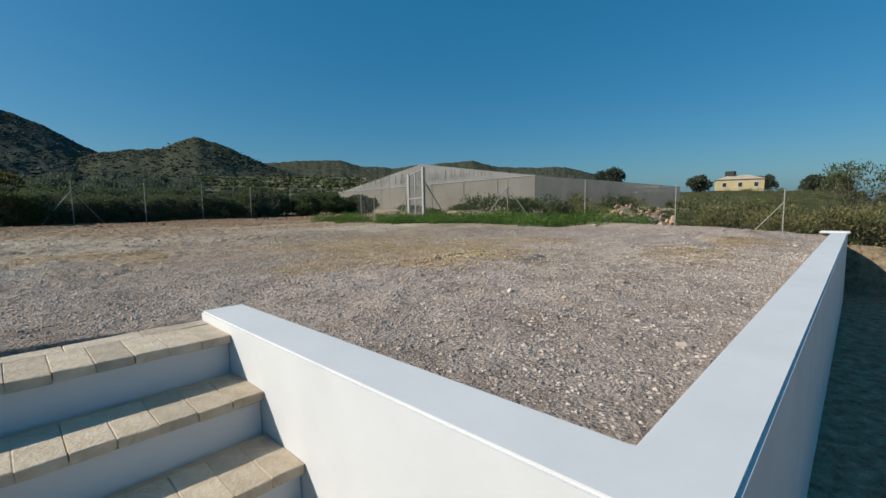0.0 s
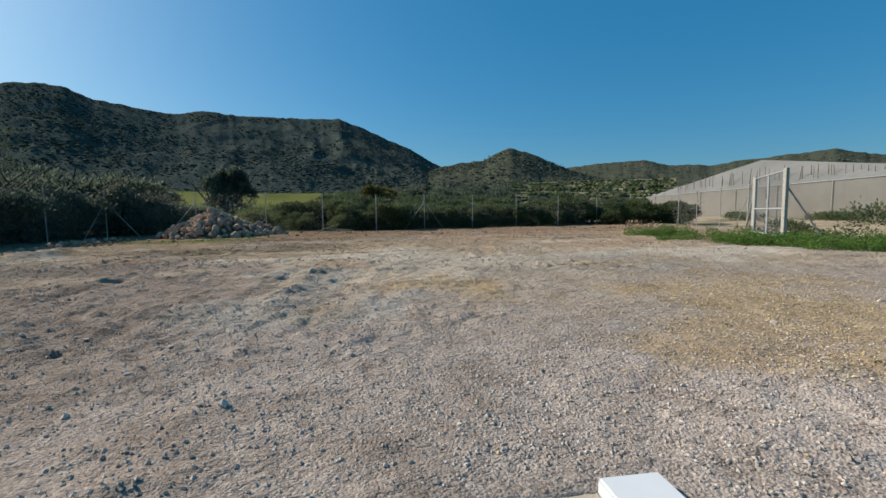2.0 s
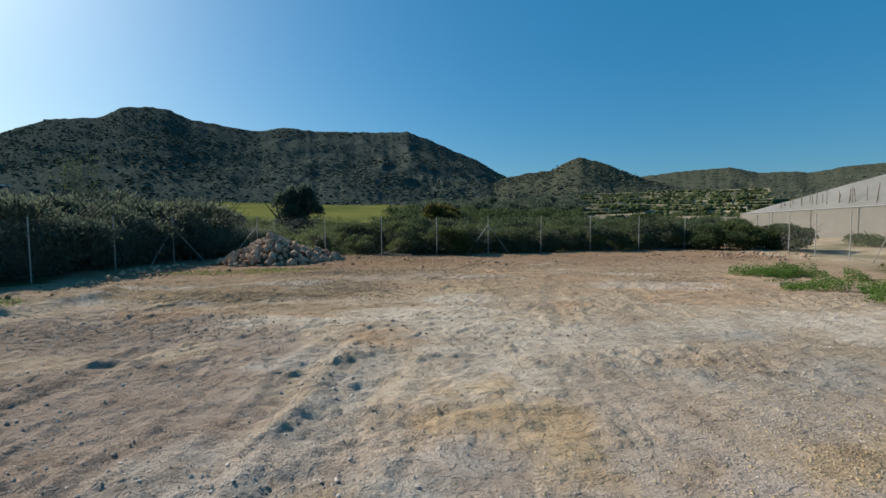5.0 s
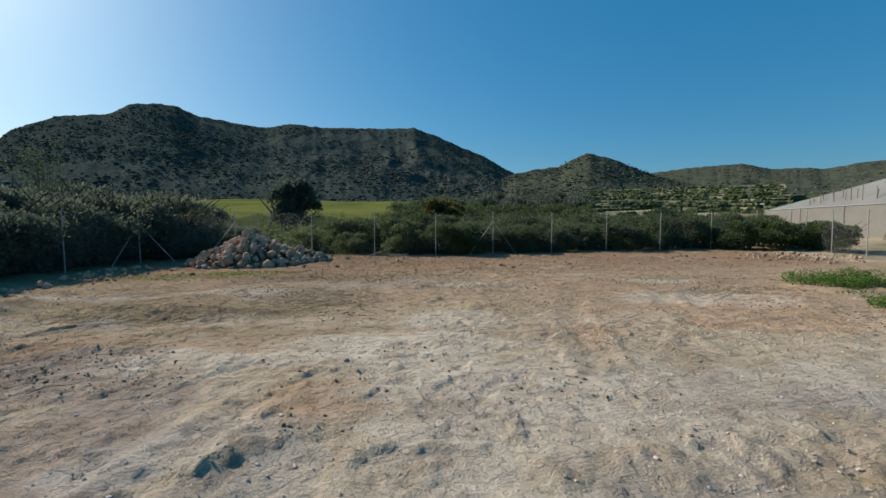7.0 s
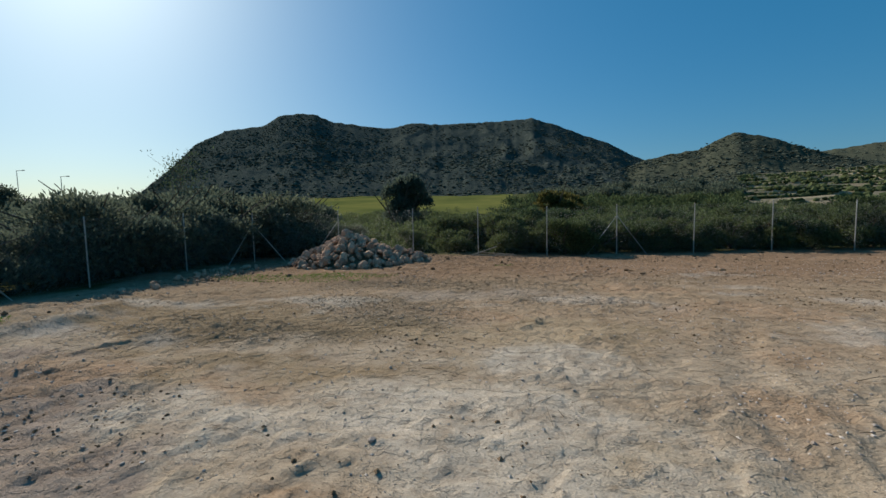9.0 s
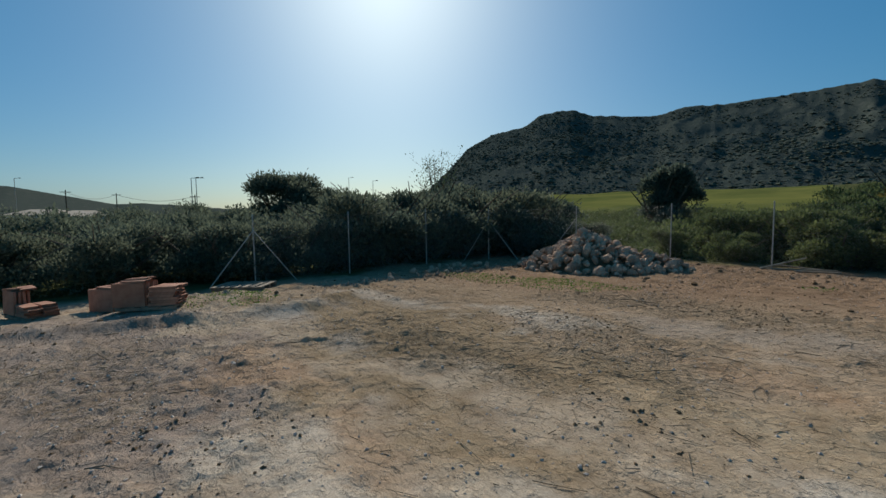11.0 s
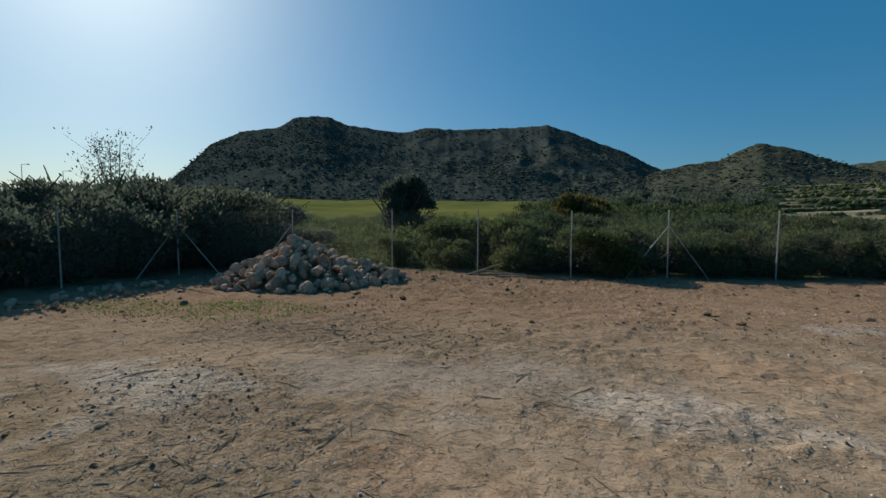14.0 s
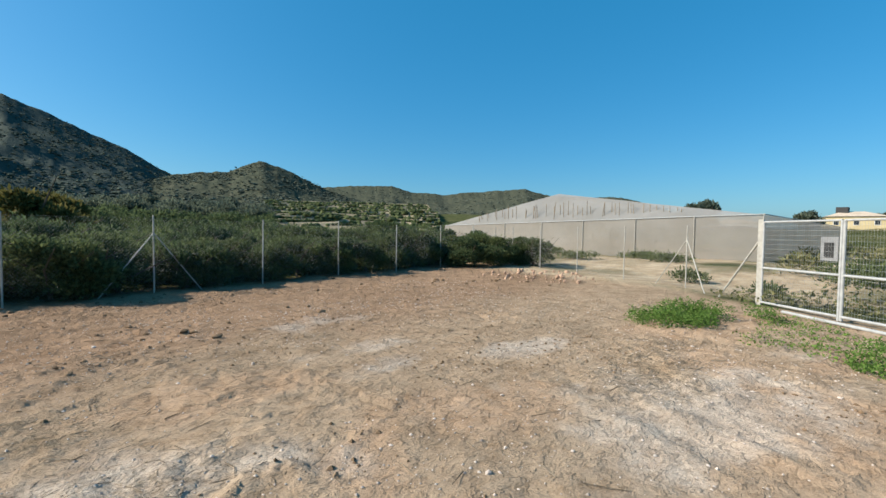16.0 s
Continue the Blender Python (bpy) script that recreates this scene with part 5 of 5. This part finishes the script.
up = np.array([0, 0, 1.0]) * t
ring = [side, -0.5 * side + 0.9 * up, -0.5 * side - 0.9 * up]
tagged(soup("twigs", np.concatenate([np.stack([p + ring[k], e + ring[k] * 0.6, e + ring[(k + 1) % 3] * 0.6, p + ring[(k + 1) % 3]], 1) for k in range(3)]), 4, M_TWIG), "dry twigs and straw strewn over the earth", "twigs", kind="stuff")


def sticks(name, label, count, low, high, seed):
    """Broken dry stalks, bent once, lying in drifts."""
    g = np.random.default_rng(seed)
    o = np.array(LITTER)[g.integers(0, len(LITTER), count)]
    x, y = o[:, 0] + o[:, 2] * g.normal(0, 0.6, count), o[:, 1] + o[:, 3] * g.normal(0, 0.7, count)
    a, l, t = g.uniform(0, 6.283, count), low * (high / low) ** (g.random(count) ** 1.7), g.uniform(0.7, 1.3, count)
    t = (0.0016 + 0.009 * l) * t
    pts = []
    for k, (f, turn) in enumerate(((0.0, 0.0), (0.5, 0.0), (1.0, 0.5))):
        px, py = x + np.cos(a + turn * g.normal(0, 0.5, count)) * l * f, y + np.sin(a) * l * f
        pts.append(np.stack([px, py, ground_z(px, py) + t * 0.8 + 0.02 * l * g.random(count)], -1))
    side = np.stack([-np.sin(a), np.cos(a), 0 * a], -1)
    up = np.array([0, 0, 1.0])
    quads = []
    for p, q, tp, tq in ((pts[0], pts[1], t, t), (pts[1], pts[2], t, t * 0.5)):
        ring = [(math.cos(w) * side + math.sin(w) * up) for w in (0.3, 1.87, 3.44, 5.01)]
        for k in range(4):
            u, v = ring[k], ring[(k + 1) % 4]
            quads.append(np.stack([p + u * tp[:, None], q + u * tq[:, None], q + v * tq[:, None], p + v * tp[:, None]], 1))
    return tagged(soup(name, np.concatenate(quads), 4, M_TWIG), label, "sticks", kind="stuff")


sticks("sticks", "broken dry stalks and sticks lying in drifts on the earth", 750, 0.03, 0.36, 95)
sticks("plant_litter", "short bits of dry stalk strewn over the earth", 9000, 0.012, 0.07, 96)


# ---- rubble heap, mounds, bricks ----
def stone_mesh(seed):
    g = np.random.default_rng(seed)
    bm = bmesh.new()
    bmesh.ops.create_icosphere(bm, subdivisions=2, radius=1.0)
    ax = g.normal(0, 1, (9, 3))
    ax /= np.linalg.norm(ax, axis=1)[:, None]
    cut = g.uniform(0.55, 0.9, 9)
    for v in bm.verts:
        c = np.array(v.co)
        for k in range(9):
            d = c @ ax[k]
            if d > cut[k]:
                c = c - ax[k] * (d - cut[k])
        v.co = Vector(c * (1 + g.normal(0, 0.02)))
    me = bpy.data.meshes.new("stone")
    bm.to_mesh(me)
    bm.free()
    me.materials.append(M_RUBBLE)
    return me


STONES = [stone_mesh(s) for s in range(8)]


def rubble(name, label, lobes, count, low, high, seed, core, rest=0):
    """A heap of broken stones over an earth core; lobes: x, y, radius x, radius y, height."""
    g = random.Random(seed)
    root = tagged(new(name), label, "rubble")

    def top(x, y):
        return max(h * max(0.0, 1 - math.hypot((x - cx) / rx, (y - cy) / ry)) ** 0.85 for cx, cy, rx, ry, h in lobes)

    m = 26
    x0, x1 = min(l[0] - l[2] for l in lobes), max(l[0] + l[2] for l in lobes)
    y0, y1 = min(l[1] - l[3] for l in lobes), max(l[1] + l[3] for l in lobes)
    xs, ys = np.linspace(x0, x1, m), np.linspace(y0, y1, m)
    v = [(x, y, gz(x, y) + top(x, y) - 0.14) for y in ys for x in xs]
    f = [(r * m + c, r * m + c + 1, (r + 1) * m + c + 1, (r + 1) * m + c) for r in range(m - 1) for c in range(m - 1)]
    link("earth_core", v, f, core, root, "soil under the stones", True)
    n = 0
    while n < count:
        l = g.choice(lobes)
        a, r = g.uniform(0, 6.283), math.sqrt(g.random()) * 1.05
        x, y = l[0] + l[2] * r * math.cos(a), l[1] + l[3] * r * math.sin(a)
        s = low * (high / low) ** (g.random() ** 1.6)
        z = gz(x, y) + top(x, y) + s * g.uniform(-0.35, 0.3)
        ob = new("stone", STONES[n % 8])
        ob.parent = root
        ob.matrix_basis = pose(x, y, max(z, gz(x, y) + 0.3 * s), g.uniform(0, 360), g.uniform(0, 360), g.uniform(0, 360)) @ Matrix.Diagonal((s * g.uniform(0.8, 1.3), s, s * g.uniform(0.6, 1.0), 1))
        n += 1
    if rest:
        q = np.random.default_rng(seed + 70)
        k = q.integers(0, len(lobes), rest)
        a, r = q.uniform(0, 6.283, rest), np.sqrt(q.random(rest)) * 1.08
        l = np.array(lobes)[k]
        x, y = l[:, 0] + l[:, 2] * r * np.cos(a), l[:, 1] + l[:, 3] * r * np.sin(a)
        s = q.uniform(0.03, 0.10, rest)
        z = np.array([gz(u, v) + top(u, v) for u, v in zip(x, y)]) + 0.02
        small = lumps("small_stone", "", np.stack([x, y, z], -1), s, M_RUBBLE, q, 0.75, 1, 0.16)
        small.parent = root
    return root


rubble("rubble_heap", "heap of pale broken stones piled in front of the fence", [(-7.15, 20.4, 1.75, 1.6, 1.03), (-8.05, 19.9, 1.05, 1.1, 0.55), (-5.55, 21.0, 0.95, 0.85, 0.42), (-6.55, 20.1, 1.4, 1.15, 0.64)], 300, 0.09, 0.20, 1, M_CLOD, 450)
rubble("rubble_mound", "mound of ochre soil and stones beyond the fence", [(19.2, 8.2, 1.6, 1.5, 0.95), (20.5, 7.3, 1.4, 1.2, 0.7)], 110, 0.05, 0.15, 2, M_TERRACE)
rubble("rubble_mound", "mound of pale stones among dry bushes", [(23.5, 1.5, 1.2, 1.1, 1.0)], 60, 0.06, 0.17, 3, M_TERRACE)
rubble("rubble_scatter", "scattered stones and soil at the corner of the plot", [(13.4, 22.2, 1.9, 1.7, 0.14), (12.4, 20.8, 1.6, 1.4, 0.08)], 150, 0.02, 0.085, 4, M_CLOD)
rubble("rubble_scatter", "low ridge of stones and soil below the dark bushes", [(-9.6, 15.6, 0.9, 2.0, 0.10), (-9.9, 18.0, 1.0, 1.2, 0.12)], 70, 0.03, 0.10, 5, M_CLOD)


def clay_block():
    """A long hollow clay block with open cells at its ends."""
    bm = block(-0.35, -0.12, 0, 0.35, 0.12, 0.075, 0.003, 1)
    me = bpy.data.meshes.new("clay_block")
    ends = [f for f in bm.faces if abs(f.normal.x) > 0.9]
    inner = bmesh.ops.inset_region(bm, faces=ends, thickness=0.012)
    for f in ends:
        bmesh.ops.translate(bm, verts=f.verts, vec=(-0.06 * (1 if f.normal.x > 0 else -1), 0, 0))
    bm.to_mesh(me)
    bm.free()
    me.materials.append(M_CLAY)
    return me


CLAY = clay_block()


def clay_slab():
    """A flat clay roof slab with worn edges."""
    g = random.Random(3)
    bm = block(-0.29, -0.022, 0, 0.29, 0.022, 0.50, 0.004, 1)
    for v in bm.verts:
        v.co += Vector((g.uniform(-1, 1), g.uniform(-1, 1), g.uniform(-1, 1))) * 0.004
    me = bpy.data.meshes.new("clay_slab")
    bm.to_mesh(me)
    bm.free()
    me.materials.append(M_CLAY)
    return me


SLAB = clay_slab()


def brick_stack(label, x, y, turn, slabs, layers, loose, seed):
    """Slabs set on edge beside a ragged pile of flat blocks, on pallet boards."""
    g = random.Random(seed)
    root = tagged(new("brick_stack"), label, "bricks", "stacks of clay blocks")
    for k in range(3):
        part("pallet_runner", block(-0.56, -0.26 + 0.22 * k, 0, 0.56, -0.18 + 0.22 * k, 0.07, 0.004), M_WOOD, root)
    for k in range(5):
        part("pallet_board", block(-0.57 + 0.25 * k, -0.29, 0.07, -0.44 + 0.25 * k, 0.29, 0.088, 0.003), M_WOOD, root)

    def put(name, me, m):
        ob = new(name, me)
        ob.parent = root
        ob.matrix_basis = m

    for k in range(slabs):
        put("clay_slab", SLAB, pose(-0.28 + g.uniform(-0.02, 0.02), -0.24 + 0.075 * k, 0.09, g.uniform(-2.5, 2.5), 0, g.uniform(-2, 2)))
    for k in range(loose):
        put("clay_block", CLAY, pose(-0.22 + g.uniform(-0.12, 0.12), -0.1 + 0.1 * k, 0.60 + 0.012 * k, g.uniform(-4, 4), g.uniform(-6, 3), g.uniform(-14, 14)) @ Matrix.Diagonal((0.7, 1.0, 0.5, 1)))
    for z in range(layers):
        for r in range(2):
            put("clay_block", CLAY, pose(0.30 + g.uniform(-0.05, 0.07), -0.13 + 0.26 * r + g.uniform(-0.012, 0.012), 0.09 + z * 0.058, 0, g.uniform(-1.5, 1.5), g.uniform(-5, 5)) @ Matrix.Diagonal((0.72, 1.0, 0.74, 1)))
    root.matrix_basis = pose(x, y, gz(x, y) - 0.01, 0, 0, turn) @ Matrix.Diagonal((0.84, 0.84, 0.8, 1))


brick_stack("orange clay slabs and ragged flat blocks stacked on a wooden pallet", -9.2, 9.78, 58, 7, 7, 3, 1)
brick_stack("low ragged stack of orange clay slabs and blocks on a pallet", -10.1, 9.45, 42, 6, 5, 2, 3)
brick_stack("loose pile of orange clay slabs and blocks beside the bushes", -10.4, 8.2, 20, 4, 4, 2, 4)
pallet = tagged(new("wooden_pallet"), "grey wooden pallet lying in the shade of the bushes", "pallet")
for k in range(3):
    part("runner", block(-0.6, -0.45 + 0.4 * k, 0, 0.6, -0.35 + 0.4 * k, 0.1, 0.004), M_WOOD, pallet)
for k in range(7):
    part("board", block(-0.6 + 0.178 * k, -0.5, 0.1, -0.48 + 0.178 * k, 0.5, 0.122, 0.003), M_WOOD, pallet)
pallet.matrix_basis = pose(-11.35, 11.95, gz(-11.35, 11.95), 0, 0, 50)
boards = tagged(new("wood_scraps"), "grey branches and boards lying under the fence", "wood")
for k, (dx, dy, l, a, up) in enumerate(((0, 0, 1.6, 5, 0.06), (0.2, 0.25, 1.3, 175, 0.1), (-0.3, 0.1, 1.0, 28, 0.3), (0.4, -0.15, 0.9, -12, 0.05))):
    x, y = -2.7 + dx, 23.0 + dy
    ca, sa = math.cos(radians(a)) * l / 2, math.sin(radians(a)) * l / 2
    part("branch", tube((x - ca, y - sa, gz(x, y) + 0.03), (x + ca, y + sa, gz(x, y) + 0.03 + up), 0.03, 6, 0.018), M_WOOD, boards)
